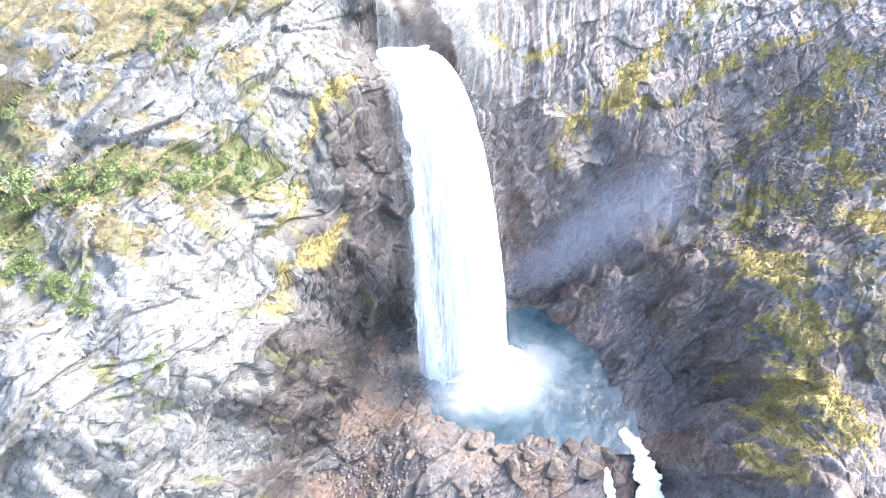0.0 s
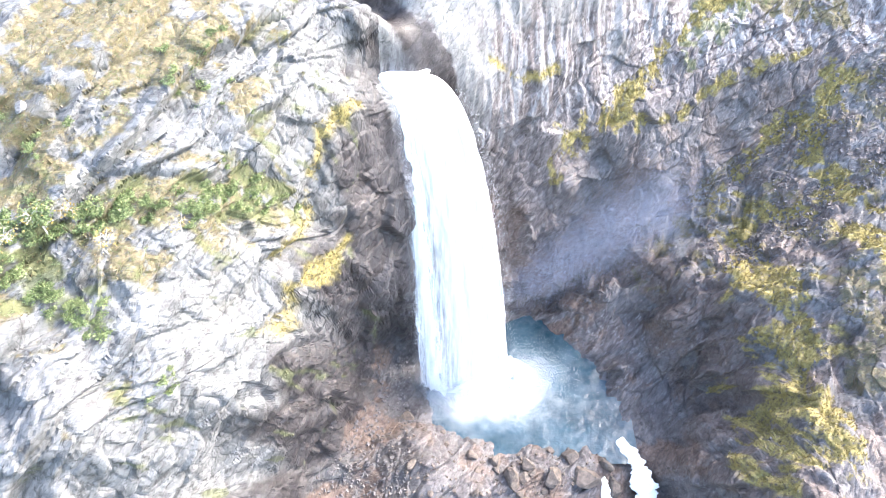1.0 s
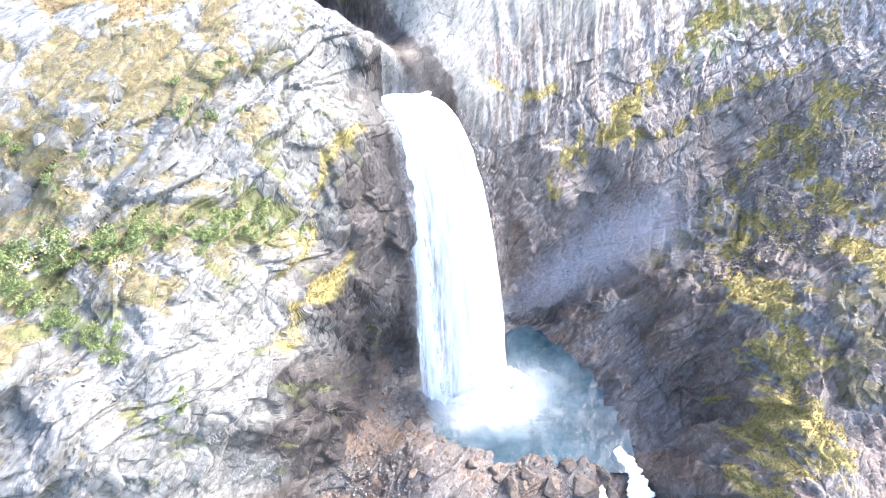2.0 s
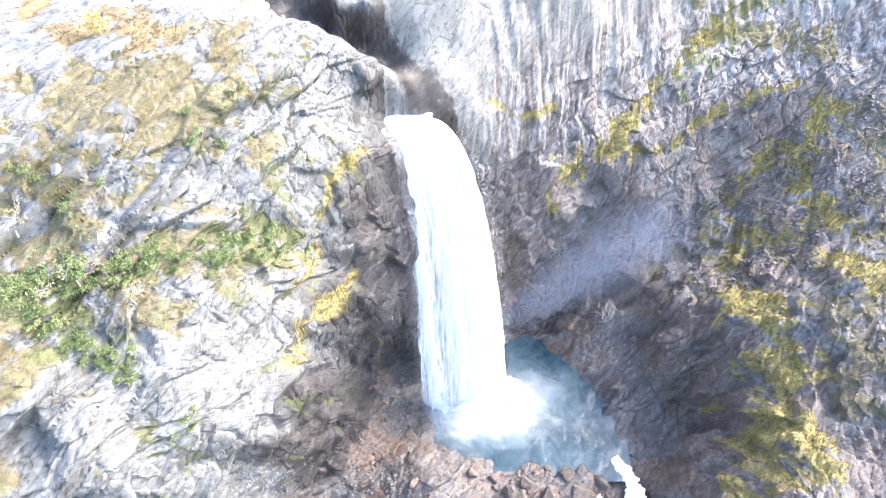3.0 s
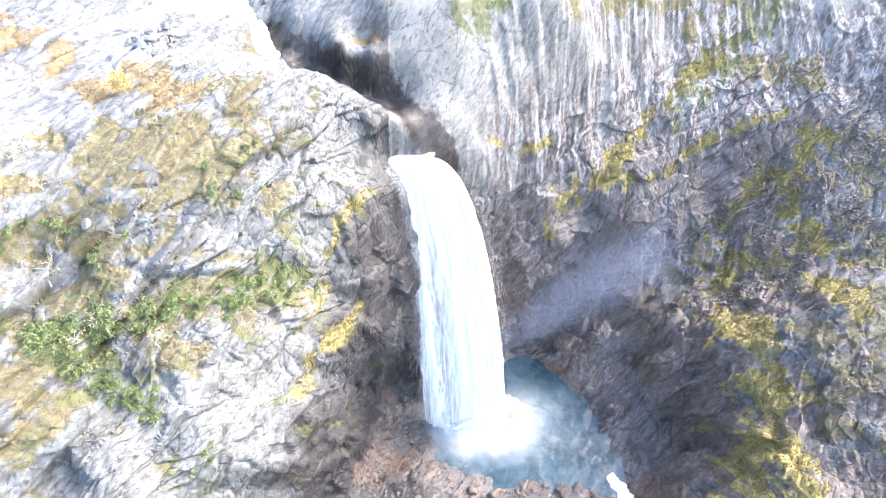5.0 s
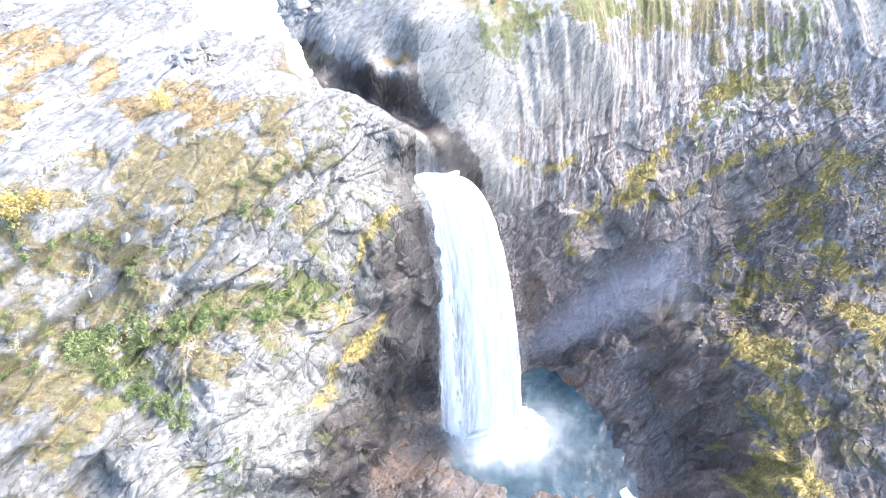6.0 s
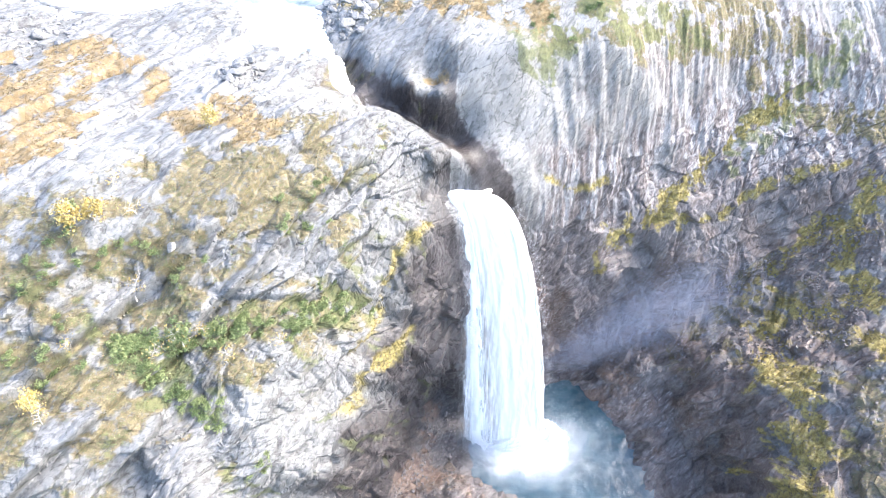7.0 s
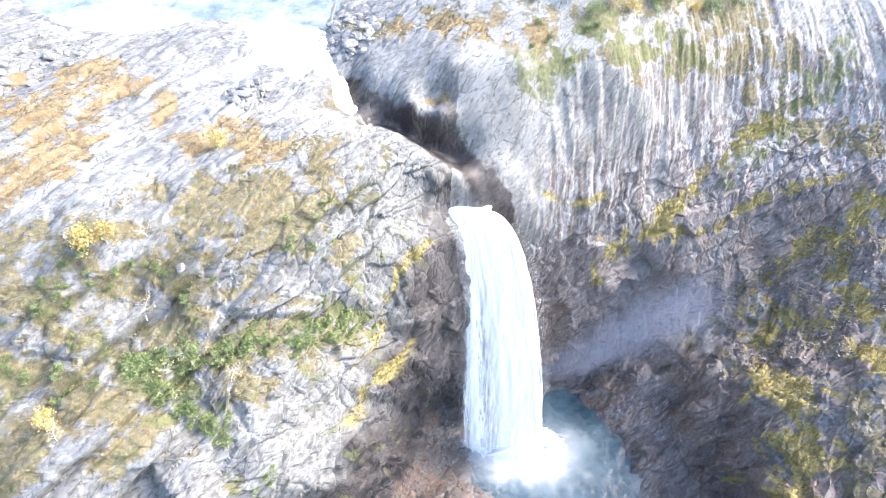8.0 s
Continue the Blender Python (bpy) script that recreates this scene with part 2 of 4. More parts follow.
# ---- the land ----
# Lines along which the land breaks, in metres: x to the right, y ahead, z above the pool.
LAKE, POOL = 115.6, 0.0
LAND = {
    "lake_bed": ((-140, 170, 112), (-100, 150, 112), (-70, 142, 112), (-50, 133, 113), (-60, 175, 111), (-80, 210, 110)),
    "lake_shore": ((-150, 125, 118), (-112, 134, 117), (-100, 128, 116.5), (-90, 124, 116.5), (-77, 124, 116.5), (-67, 129, 118), (-59, 126, 118), (-52, 113, 116.5), (-45, 112, 116.5)),
    "far_bank": ((-36, 150, 117), (-36, 139, 117), (-32, 129, 117.5), (-24.5, 131, 118.5), (-17.5, 130, 119), (-9, 128, 118.5), (-1.5, 129, 117.5), (8, 134, 117.5)),
    "back_heath": ((-30, 165, 124), (0, 150, 122), (25, 152, 121), (-20, 200, 130), (60, 185, 112), (100, 200, 105)),
    "rapids": ((-42, 124, 115), (-38, 121, 113.5), (-34, 115, 111.5), (-30.5, 112.5, 109.5), (-27.5, 112, 107.5), (-4, 109, 90), (-9, 109, 90.2)),
    "plateau": ((-150, 85, 122), (-110, 95, 121), (-76, 110, 118.5), (-58, 100, 118.5), (-41, 107, 117), (-73, 87, 120), (-57, 90, 119), (-44, 95, 119), (-31, 101, 117)),
    "slot_bank": ((-36, 112, 115.8), (-29, 109.5, 112.6), (-24.5, 108.3, 111.2), (-21.2, 107.4, 110.8), (-21.4, 104.9, 111.8), (-16.8, 106.6, 108.4), (-12.8, 106.2, 105.3), (-10.3, 105.7, 103), (-11.4, 106.3, 97), (-12, 106.6, 92.6)),
    "brow": ((-150, 60, 124), (-100, 60, 121), (-78, 66, 120.5), (-66, 66, 120), (-57.3, 65.1, 119.5), (-47, 80, 119.2), (-38, 82.5, 118.6), (-32, 96, 118), (-26, 98, 115), (-19, 98, 110.5), (-13.5, 101, 105)),
    "upper_face": ((-75, 52, 115), (-60, 53, 112), (-52, 63, 111), (-48, 66.5, 113), (-39.4, 71.5, 113.6), (-31, 76, 110), (-25.5, 85, 109), (-18.3, 85.7, 97.6)),
    "shelf": ((-75, 44, 109), (-61, 48.9, 108.2), (-49, 53, 105), (-45, 55, 103), (-33, 61, 99.5), (-29, 74, 102), (-23.1, 77.5, 96.3), (-13.9, 93, 95.2), (-11.5, 103, 92)),
    "shelf_edge": ((-60, 38, 105), (-52, 43, 103), (-43, 49.7, 97.9), (-40.6, 45, 95.5), (-36.1, 54.7, 98.3), (-31.8, 62.8, 98), (-24, 75, 88), (-18.5, 86, 86), (-13.5, 94, 82), (-10.5, 101.5, 82)),
    "buttress": ((-60, 30, 95), (-47, 41, 93), (-40.6, 41.7, 92.6), (-39, 47, 90), (-31, 61, 91), (-25.9, 68, 76.9), (-22.6, 74.3, 73.7), (-20.3, 85.2, 77.8), (-14, 91, 74), (-10.4, 99.1, 67.2)),
    "cliff": ((-55, 26, 78), (-37, 42, 79), (-33.5, 48, 83), (-29.9, 54.5, 76.6), (-28.6, 60.5, 60.1), (-24.5, 70.5, 60.5), (-25.7, 74.7, 42.6), (-22.5, 79.1, 35), (-21, 90, 41.5), (-15, 89, 62.5), (-12, 100, 42)),
    "behind_fall": ((-6, 108, 85), (-5, 108, 68), (-5, 108, 45), (-6, 107, 22), (1, 115, 80), (2, 116, 60), (3, 117, 40), (4, 118, 18)),
    "cliff_foot": ((-45, 30, 50), (-37, 45, 62), (-34, 54, 45), (-32, 67, 27.5), (-26.3, 76, 23.8), (-22, 86, 14), (-20, 100, 11.5), (-14, 108, 18), (-13, 102, 7.5), (-6, 109, 5), (4, 118, 3), (14, 126, 2)),
    "apron": ((-38, 52, 18), (-30, 68, 13), (-20, 80, 9), (-12, 84, 8), (-11.6, 95.3, 2.9), (-5.9, 90.5, 4.2), (-3, 80, 9), (8, 84, 2.5), (20, 83, 1.6), (30, 86, 1.2), (38, 83, 0.5)),
    "dam_front": ((-30, 50, 4), (-10, 66, 2), (8, 70, 0), (22, 70, -2), (34, 70, -5), (45, 72, -8), (30, 48, -18), (0, 45, -14)),
    "outlet": ((43, 89, -1.5), (46, 83, -2.5), (48, 77, -7), (47, 68, -11), (44, 55, -16)),
    "pool_bed": ((2, 98, -4), (14, 98, -5), (26, 95, -4), (36, 98, -4), (34, 110, -4), (27, 118, -4), (20, 122, -3), (8, 110, -4)),
    "lip_wall": ((1, 112.4, 87.4), (-5, 109.4, 94.6), (1, 114, 96), (0.7, 117.8, 100.2), (-5.8, 116.8, 106.4), (-9, 116, 103), (-13.4, 114.1, 110.9), (-15, 118.2, 109.7), (-19.2, 112.9, 112.7), (-27.4, 118.8, 115.4), (-12, 121.1, 116.5), (-6.6, 122.1, 116.3)),
    "slot_wall": ((-28, 115, 110), (-24.5, 114.6, 107.2), (-21, 114.3, 104.6), (-17.5, 114.3, 102), (-14, 114.6, 100), (-10.5, 113.5, 98.5)),
    "rim": ((2, 124, 115.5), (6.4, 126.2, 108.4), (8, 131, 115), (16, 133, 112), (22, 134, 110), (30, 144, 107), (45, 157, 101), (62, 170, 97), (80, 176, 93), (110, 185, 92)),
    "wall_top": ((6, 119, 97), (13, 125, 97), (24, 134, 92), (36, 146, 93), (56, 163, 86), (78, 172, 84), (105, 178, 84)),
    "wall_mid": ((8, 118, 86), (22, 131, 84), (38, 142, 70), (51, 152, 71), (66, 158, 68), (84, 163, 66), (110, 170, 68)),
    "wall_low": ((10, 119, 76), (17, 126, 64), (20, 128, 56), (33, 136, 57), (41, 139, 55), (49.7, 141.6, 53.1), (69.1, 153.1, 56.7), (82.7, 159.9, 63)),
    "wall_foot": ((17, 126, 41.5), (19.4, 125.9, 42.5), (30.4, 131.2, 44.3), (39, 140, 43), (49, 140.5, 43), (63, 149, 46), (75, 153, 42), (90, 157, 47)),
    "hollow": ((24, 130, 20), (35, 140, 25), (46, 141, 30), (56, 142, 28), (68, 147, 34)),
    "pool_back": ((19, 128, 2), (28, 131, 1), (35, 135, 3), (44, 134, 12)),
    "gully": ((40, 128, 12), (50, 133, 17), (58, 134, 21), (66, 134, 24), (72, 131, 27)),
    "bluff": ((30, 126, 3), (35, 126, 7), (42, 126, 13), (48, 126, 15), (56, 127, 21), (64, 123, 27), (69.5, 118.5, 32)),
    "bluff_foot": ((32, 121, 0.5), (38.5, 116.3, 0.9), (43, 108, 1), (45.2, 106, 6.5), (47, 97, 1), (51, 93, 0)),
    "bluff_step": ((50.5, 110, 4), (54.3, 121, 8), (58, 107.2, 13), (57, 113, 19), (63, 110, 20), (66, 114, 30)),
    "ravine": ((53, 102, 0), (53.1, 97.3, -2.5), (54, 90, 0), (61.2, 105.6, 6.5), (54, 78, -4), (52, 62, -8)),
    "rib": ((64, 101, 15), (66.7, 96.9, 9.5), (65, 112, 28), (63.5, 86, 14), (62, 76, 22), (60, 64, 30), (60, 50, 34)),
    "rib_top": ((74, 117, 33), (70.2, 100, 30.9), (76, 101, 34), (70, 84.1, 30.9), (75, 88, 34), (71, 74, 36), (66, 65, 38), (62, 50, 42)),
    "rib_back": ((82, 116, 38), (81, 100, 37.5), (82, 85.5, 35.2), (78.2, 72.9, 38.8), (76, 60, 42)),
    "scree": ((72.2, 130.5, 26.8), (70, 141, 30), (82, 141, 36), (84, 133, 35), (76, 151, 39), (90, 151, 46), (88.9, 127, 39), (88, 113, 41), (85, 97, 42), (91.8, 109.6, 47)),
    "right_slope": ((100, 150, 52), (105, 125, 47), (100, 95, 47), (90, 70, 48), (125, 140, 58), (120, 100, 54), (110, 60, 54), (160, 120, 68), (150, 170, 78)),
}
SIDE, UP = math.sin(radians(58)), math.cos(radians(58))


def hashed(*cells):
    """Random numbers from 0 to 1 for whole-numbered cells."""
    h = np.zeros(np.shape(cells[0]), np.uint32)
    for c, k in zip(cells, (374761393, 668265263, 2147483647, 1274126177)):
        h = (h ^ (np.asarray(c).astype(np.int64) & 0xFFFFFFFF).astype(np.uint32) * np.uint32(k & 0xFFFFFFFF)) * np.uint32(2654435761)
        h ^= h >> np.uint32(15)
    h = h * np.uint32(2246822519)
    h ^= h >> np.uint32(13)
    return (h & np.uint32(0xFFFFFF)).astype(np.float64) / 0xFFFFFF


def smooth_noise(u, v, size, seed=0):
    """Soft noise from -1 to 1 with lumps of that size."""
    a, b = np.asarray(u) / size, np.asarray(v) / size
    i, j = np.floor(a), np.floor(b)
    f, g = a - i, b - j
    f, g = f * f * (3 - 2 * f), g * g * (3 - 2 * g)
    s = np.full(np.shape(i), seed)
    n = (hashed(i, j, s) * (1 - f) + hashed(i + 1, j, s) * f) * (1 - g) + (hashed(i, j + 1, s) * (1 - f) + hashed(i + 1, j + 1, s) * f) * g
    return 2 * n - 1


def layered(u, v, size, seed=0, steps=4, fall=0.5):
    total, weight = 0, 1
    for k in range(steps):
        c, s = math.cos(0.6 * k), math.sin(0.6 * k)
        total = total + weight * smooth_noise(c * u + s * v, c * v - s * u, size, seed + 17 * k)
        size, weight = size * 0.5, weight * fall
    return total


def knots():
    """Points every few metres along the lines: place on the sloping sheet and height over it."""
    out = []
    for line in LAND.values():
        p = np.array(line, float)
        out.append(p)
    p = np.vstack(out)
    return np.stack([p[:, 0], p[:, 1] * SIDE + p[:, 2] * UP], 1), p[:, 2] * SIDE - p[:, 1] * UP


def sheet(soft=0.15):
    """The land as a smooth sheet through those lines, over a plane that slopes 32 degrees up and away."""
    q, w = knots()
    n = len(q)
    d = np.sqrt(((q[:, None] - q[None]) ** 2).sum(2) + 1.0)
    base = np.stack([np.ones(n), q[:, 0] / 100, q[:, 1] / 100], 1)
    m = np.block([[d - 1.0 - np.eye(n) * soft, base], [base.T, np.zeros((3, 3))]])
    k = np.linalg.solve(m, np.append(w, [0, 0, 0]))

    def height(u, v):
        u, v = np.asarray(u, np.float32), np.asarray(v, np.float32)
        out = (k[n] + k[n + 1] * u / 100 + k[n + 2] * v / 100).astype(np.float32)
        for (a, b), c in zip(q, k[:n]):
            out += np.float32(c) * (np.sqrt((u - np.float32(a)) ** 2 + (v - np.float32(b)) ** 2 + np.float32(1.0)) - np.float32(1.0))
        return out.astype(np.float64)
    return height
# ---- building the land ----
def link_mesh(name, verts, faces, mat, smooth=False):
    me = bpy.data.meshes.new(name)
    verts, faces = np.asarray(verts, np.float32), np.asarray(faces, np.int32)
    k = faces.shape[1]
    me.vertices.add(len(verts))
    me.vertices.foreach_set("co", verts.ravel())
    me.loops.add(faces.size)
    me.loops.foreach_set("vertex_index", faces.ravel())
    me.polygons.add(len(faces))
    me.polygons.foreach_set("loop_start", np.arange(0, faces.size, k, dtype=np.int32))
    me.polygons.foreach_set("use_smooth", np.full(len(faces), smooth))
    me.update(calc_edges=True)
    me.materials.append(mat)
    return new(name, me)


def part(name, ob, parent, label=""):
    """Hang an object under its thing."""
    ob.name, ob.parent = name, parent
    ob.matrix_parent_inverse = Matrix.Translation(parent.location).inverted()
    return tagged(ob, label)


def along(line, u, v):
    """How far (u, v) lies from a line drawn on the sheet."""
    best = np.full(np.shape(u), 1e9)
    q = [(x, y * SIDE + z * UP) for x, y, z in line]
    for (a, b), (c, d) in zip(q, q[1:]):
        n = (c - a) ** 2 + (d - b) ** 2
        s = np.clip(((u - a) * (c - a) + (v - b) * (d - b)) / n, 0, 1)
        best = np.minimum(best, np.hypot(u - a - s * (c - a), v - b - s * (d - b)))
    return best


def step(x, low, high):
    s = np.clip((x - low) / (high - low), 0, 1)
    return s * s * (3 - 2 * s)


def back_to_place(u, v, w):
    return np.stack([u, v * SIDE - w * UP, v * UP + w * SIDE], -1)


DV = 0.29
height = sheet()
ALONG = np.arange(18, 258, DV)
coarse = np.arange(-155, 165, 0.5)
CU, CV = np.meshgrid(coarse, ALONG[::4])
steep = np.abs(np.gradient(height(CU, CV), axis=1) / 0.5)
dense = np.sqrt(1 + np.clip(steep, 0, 8) ** 2) / np.interp(CU, (-155, -70, -55, 95, 130, 165), (0.6, 0.45, 0.32, 0.32, 0.5, 0.7))
for k in (1, 2, 3, 4, 6):
    pad = np.pad(dense, ((k, k), (0, 0)), "edge")
    dense = (pad[:-2 * k] + dense + pad[2 * k:]) / 3
reach = np.cumsum(dense, 1)
reach = (reach - reach[:, :1]) / (reach[:, -1:] - reach[:, :1])
grid = np.stack([np.interp(np.linspace(0, 1, 1060), r, coarse) for r in reach])
at = np.arange(len(ALONG)) / 4
lo = np.minimum(at.astype(int), len(grid) - 2)
U = grid[lo] + (grid[lo + 1] - grid[lo]) * np.clip(at - lo, 0, 1)[:, None]
V = np.repeat(ALONG[:, None], U.shape[1], 1)
W = height(U, V)
smooth_place = back_to_place(U, V, W)
X, Y, Z = smooth_place[..., 0], smooth_place[..., 1], smooth_place[..., 2]

# which part of the land a place belongs to
# right of this line the west face is wet, with its shade painted in
WET_SHADE_LINE = ((-10.5, 106, 100), (-12.5, 96, 93), (-16, 89, 82), (-19.5, 85, 72), (-23.2, 72, 65), (-27.2, 62, 60), (-31, 54, 50), (-34, 46, 30))
side = np.interp(V, sorted(y * SIDE + z * UP for x, y, z in WET_SHADE_LINE), [x for x, y, z in sorted(WET_SHADE_LINE, key=lambda p: p[1] * SIDE + p[2] * UP)])
ragged = layered(U, V, 14, 5)
is_right = (U > side) & (Y > 104) & (Z > 4) | (U > 46)
is_floor = (Z < 14) & (U > -34) & (U < 58) & (Y < 128)
is_scree = (U > 50) & (Z < 25 + 0.8 * np.maximum(U - 60, 0) + 2.5 * ragged) & ~is_floor
is_top = (Z > 113.5) & (Y > 60)
region = np.where(is_floor, 3, np.where(is_scree, 4, np.where(is_right, 2, np.where(is_top, 0, 1))))

# broken rock over the smooth sheet
rough = np.choose(region, (0.6, 1.0, 0.95, 0.5, 0.9))
for _ in range(6):
    rough = (rough + np.roll(rough, 4, 0) + np.roll(rough, -4, 0) + np.roll(rough, 4, 1) + np.roll(rough, -4, 1)) / 5
under = (Z < LAKE + 0.3) & (Y > 116) & (U < -38) & (region != 2) | (Z < -0.8) & (region == 3)
rough = np.where(under, 0.1, rough)
for line in (LAND["outlet"], LAND["rapids"][:5], ((37, 83, 0), (39, 68, -7)), ((52, 86, -1), (53, 75, -5))):
    rough = rough * (0.15 + 0.85 * step(along(line, U, V), 1.0, 4.5))
# the walls of the slot above the lip are worn smooth by the river
worn = step(Z, 88, 96) * (1 - step(U, 2, 12)) * step(U, -34, -26) * step(Y, 103, 108) * (1 - step(Y, 124, 130))
rough = rough * (1 - 0.72 * worn)
lean_u = np.gradient(W, axis=1) / np.gradient(U, axis=1)
lean_v = (np.gradient(W, axis=0) - lean_u * np.gradient(U, axis=0)) / DV
here = np.stack([U, V, W], -1).astype(np.float32)
here += 1.6 * np.stack([layered(U + 0.4 * W, V, 13, 5, 2), layered(U, V + 0.4 * W, 11, 8, 2), layered(U, V, 12, 6, 2)], -1).astype(np.float32)


def blocks(size, stretch, angle, seed, sharp):
    """Broken rock: each cell is a facet with its own height and tilt, drawn out along the grain. Returns the height and how near the crack lies."""
    c, s = math.cos(radians(angle)), math.sin(radians(angle))
    p = np.stack([(c * here[..., 0] + s * here[..., 1]) / (size * stretch), (c * here[..., 1] - s * here[..., 0]) / size, here[..., 2] / (size * 2.6)], -1) + 0.37 * seed
    first = np.floor(p - 0.5)
    best, second = np.full(U.shape, 9.0, np.float32), np.full(U.shape, 9.0, np.float32)
    total, weight = np.zeros(U.shape, np.float32), np.full(U.shape, 1e-9, np.float32)
    sd = np.full(U.shape, seed)
    for corner in np.ndindex(2, 2, 2):
        q = first + np.array(corner)
        r = [hashed(q[..., 0], q[..., 1], q[..., 2], sd + k) for k in range(5)]
        dx, dy, dz = (q[..., i] + 0.12 + 0.76 * r[i] - p[..., i] for i in range(3))
        d = dx * dx + dy * dy + dz * dz
        h = r[3] - 0.5 - (dx * (r[4] - 0.5) - dy * (r[0] - 0.2) + dz * (r[1] - 0.5)) * 1.2
        k = np.exp(-sharp * d)
        total, weight = total + k * h, weight + k
        second = np.where(d < best, best, np.minimum(second, d))
        best = np.minimum(d, best)
    return total / weight, np.sqrt(second) - np.sqrt(best)


big, crack_a = blocks(5.5, 3.4, 57, 11, 34)
band, crack_d = blocks(5.0, 2.8, 38, 15, 36)
lumps = blocks(5.0, 1.4, 40, 19, 30)[0]
mid, crack_b = blocks(2.3, 3.0, 60, 31, 28)
low, crack_c = blocks(1.2, 1.5, 55, 51, 22)


def slabs(angle, wide, seed, bend):
    """Overlapping slabs: long steps that run one way and break off sharply. Returns the height and the groove below each step."""
    across = U * math.sin(radians(angle)) - V * math.cos(radians(angle))
    down = U * math.cos(radians(angle)) + V * math.sin(radians(angle))
    t = across / wide + bend * layered(across * 0.5, down * 0.13, wide * 1.5, seed, 2, 0.4) + 0.06 * layered(U, V, wide, seed + 3, 2, 0.6)
    cut = t - np.floor(t)
    fade = (0.1 + 0.9 * step(layered(across, down * 0.3, wide * 2.5, seed + 7, 2), -0.2, 0.5)) * np.where(U < side + 8, 1 - 0.85 * step(U + 0.25 * (Y - 90), -27, -20), 1)
    sharp = min(max(0.14, 1.2 / wide), 0.5)
    return (np.minimum(cut / (1 - sharp), (1 - cut) / sharp) - 0.5) * fade, np.exp(-(np.minimum(cut, 1 - cut) * wide / 0.55) ** 2) * fade


slab_a, groove_a = slabs(57, 7.5, 301, 0.8)
slab_b, groove_b = slabs(60, 3.3, 311, 0.9)
slab_c, slab_d = slabs(38, 6.0, 341, 0.9)[0], slabs(80, 3.4, 361, 1.0)[0]
west_rock = 1.5 * big + 2.4 * slab_a + 1.1 * slab_b + 0.8 * mid + 0.25 * low - 0.8 * groove_a - 0.4 * groove_b
flutes = layered(0.75 * X + 0.65 * Y, Z * 0.14, 3.0, 331, 3, 0.55)
lower = 1 - step(Z, 62, 92)
upper = 1 - step(Z, 110, 116)
east_rock = 2.2 * lumps * (1 - step(Z, 30, 55)) + (0.2 + 1.7 * lower) * band + 0.1 * big + 1.2 * lower * slab_c + (0.2 + 0.35 * step(Z, 50, 80) * step(U, -5, 22)) * flutes * upper + 0.35 * slab_d * upper + (0.12 + 0.55 * lower) * mid + (0.06 + 0.2 * lower) * low
eastern = step(U - side, -3, 6)
relief = (1 - eastern) * west_rock + eastern * east_rock + 0.35 * layered(U, V, 10, 41, 5, 0.5)
relief -= 0.45 * np.exp(-(crack_a / 0.05) ** 2) * (1 - eastern) + 0.3 * np.exp(-(crack_d / 0.05) ** 2) * eastern * lower + (1 - 0.8 * eastern * (1 - lower)) * (0.3 * np.exp(-(crack_b / 0.07) ** 2) + 0.14 * np.exp(-(crack_c / 0.12) ** 2))
# the outer cliff is worn rounder
soft = (np.roll(relief, 1, 0) + relief + np.roll(relief, -1, 0) + np.roll(relief, 1, 1) + np.roll(relief, -1, 1)) / 5
relief = relief + 0.5 * (soft - relief) * (1 - step(U, -50, -40))
for _ in range(3):
    lean_u = (np.roll(lean_u, 2, 0) + lean_u + np.roll(lean_u, -2, 0) + np.roll(lean_u, 2, 1) + np.roll(lean_u, -2, 1)) / 5
    lean_v = (np.roll(lean_v, 2, 0) + lean_v + np.roll(lean_v, -2, 0) + np.roll(lean_v, 2, 1) + np.roll(lean_v, -2, 1)) / 5
out = rough * relief / np.sqrt(1 + lean_u ** 2 + lean_v ** 2)
place = back_to_place(U - lean_u * out, V - lean_v * out, W + out)
du, dv = np.gradient(place, axis=1), np.gradient(place, axis=0)
normal = np.cross(du, dv)
normal /= np.linalg.norm(normal, axis=-1, keepdims=True) + 1e-9
flat = normal[..., 2]
for _ in range(2):
    flat = (flat + np.roll(flat, 3, 0) + np.roll(flat, -3, 0) + np.roll(flat, 3, 1) + np.roll(flat, -3, 1)) / 5

# what covers it
speck = layered(U, V, 5, 61, 5, 0.65)
speck_b = layered(U, V, 8, 71, 5, 0.6)
speck_c = layered(U, V, 2.2, 81, 4, 0.65)


def patch(lines):
    """Ragged patches along lines of so many metres' half width."""
    out = np.zeros_like(U)
    for line, wide in lines.values():
        out = np.maximum(out, step(wide * (1 + 0.9 * speck + 0.5 * speck_c) - along(line, U, V), -0.4, 0.5))
    return out * step(speck_c + 0.7 * speck + 0.75, 0.0, 0.5)


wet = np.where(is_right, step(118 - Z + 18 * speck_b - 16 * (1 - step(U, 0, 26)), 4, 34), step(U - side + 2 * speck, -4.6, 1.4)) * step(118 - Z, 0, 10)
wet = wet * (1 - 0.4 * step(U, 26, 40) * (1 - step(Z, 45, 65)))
# the river keeps the foot of the slot wet; the alcove's shade is painted in with it
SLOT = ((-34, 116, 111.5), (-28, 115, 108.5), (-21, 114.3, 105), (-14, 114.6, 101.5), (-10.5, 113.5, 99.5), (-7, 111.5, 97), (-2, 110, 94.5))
slot_wet_shade = step(4.2 + 1.2 * speck - along(SLOT, U, V), -0.6, 0.6) * step(Y, 108.2, 109.2) * step(U, -37, -34)
wet = np.maximum(wet, slot_wet_shade)
wet = np.where(is_floor, 0.8 + 0.2 * speck, np.where(is_scree, 0.5 + 0.3 * speck_b, wet))
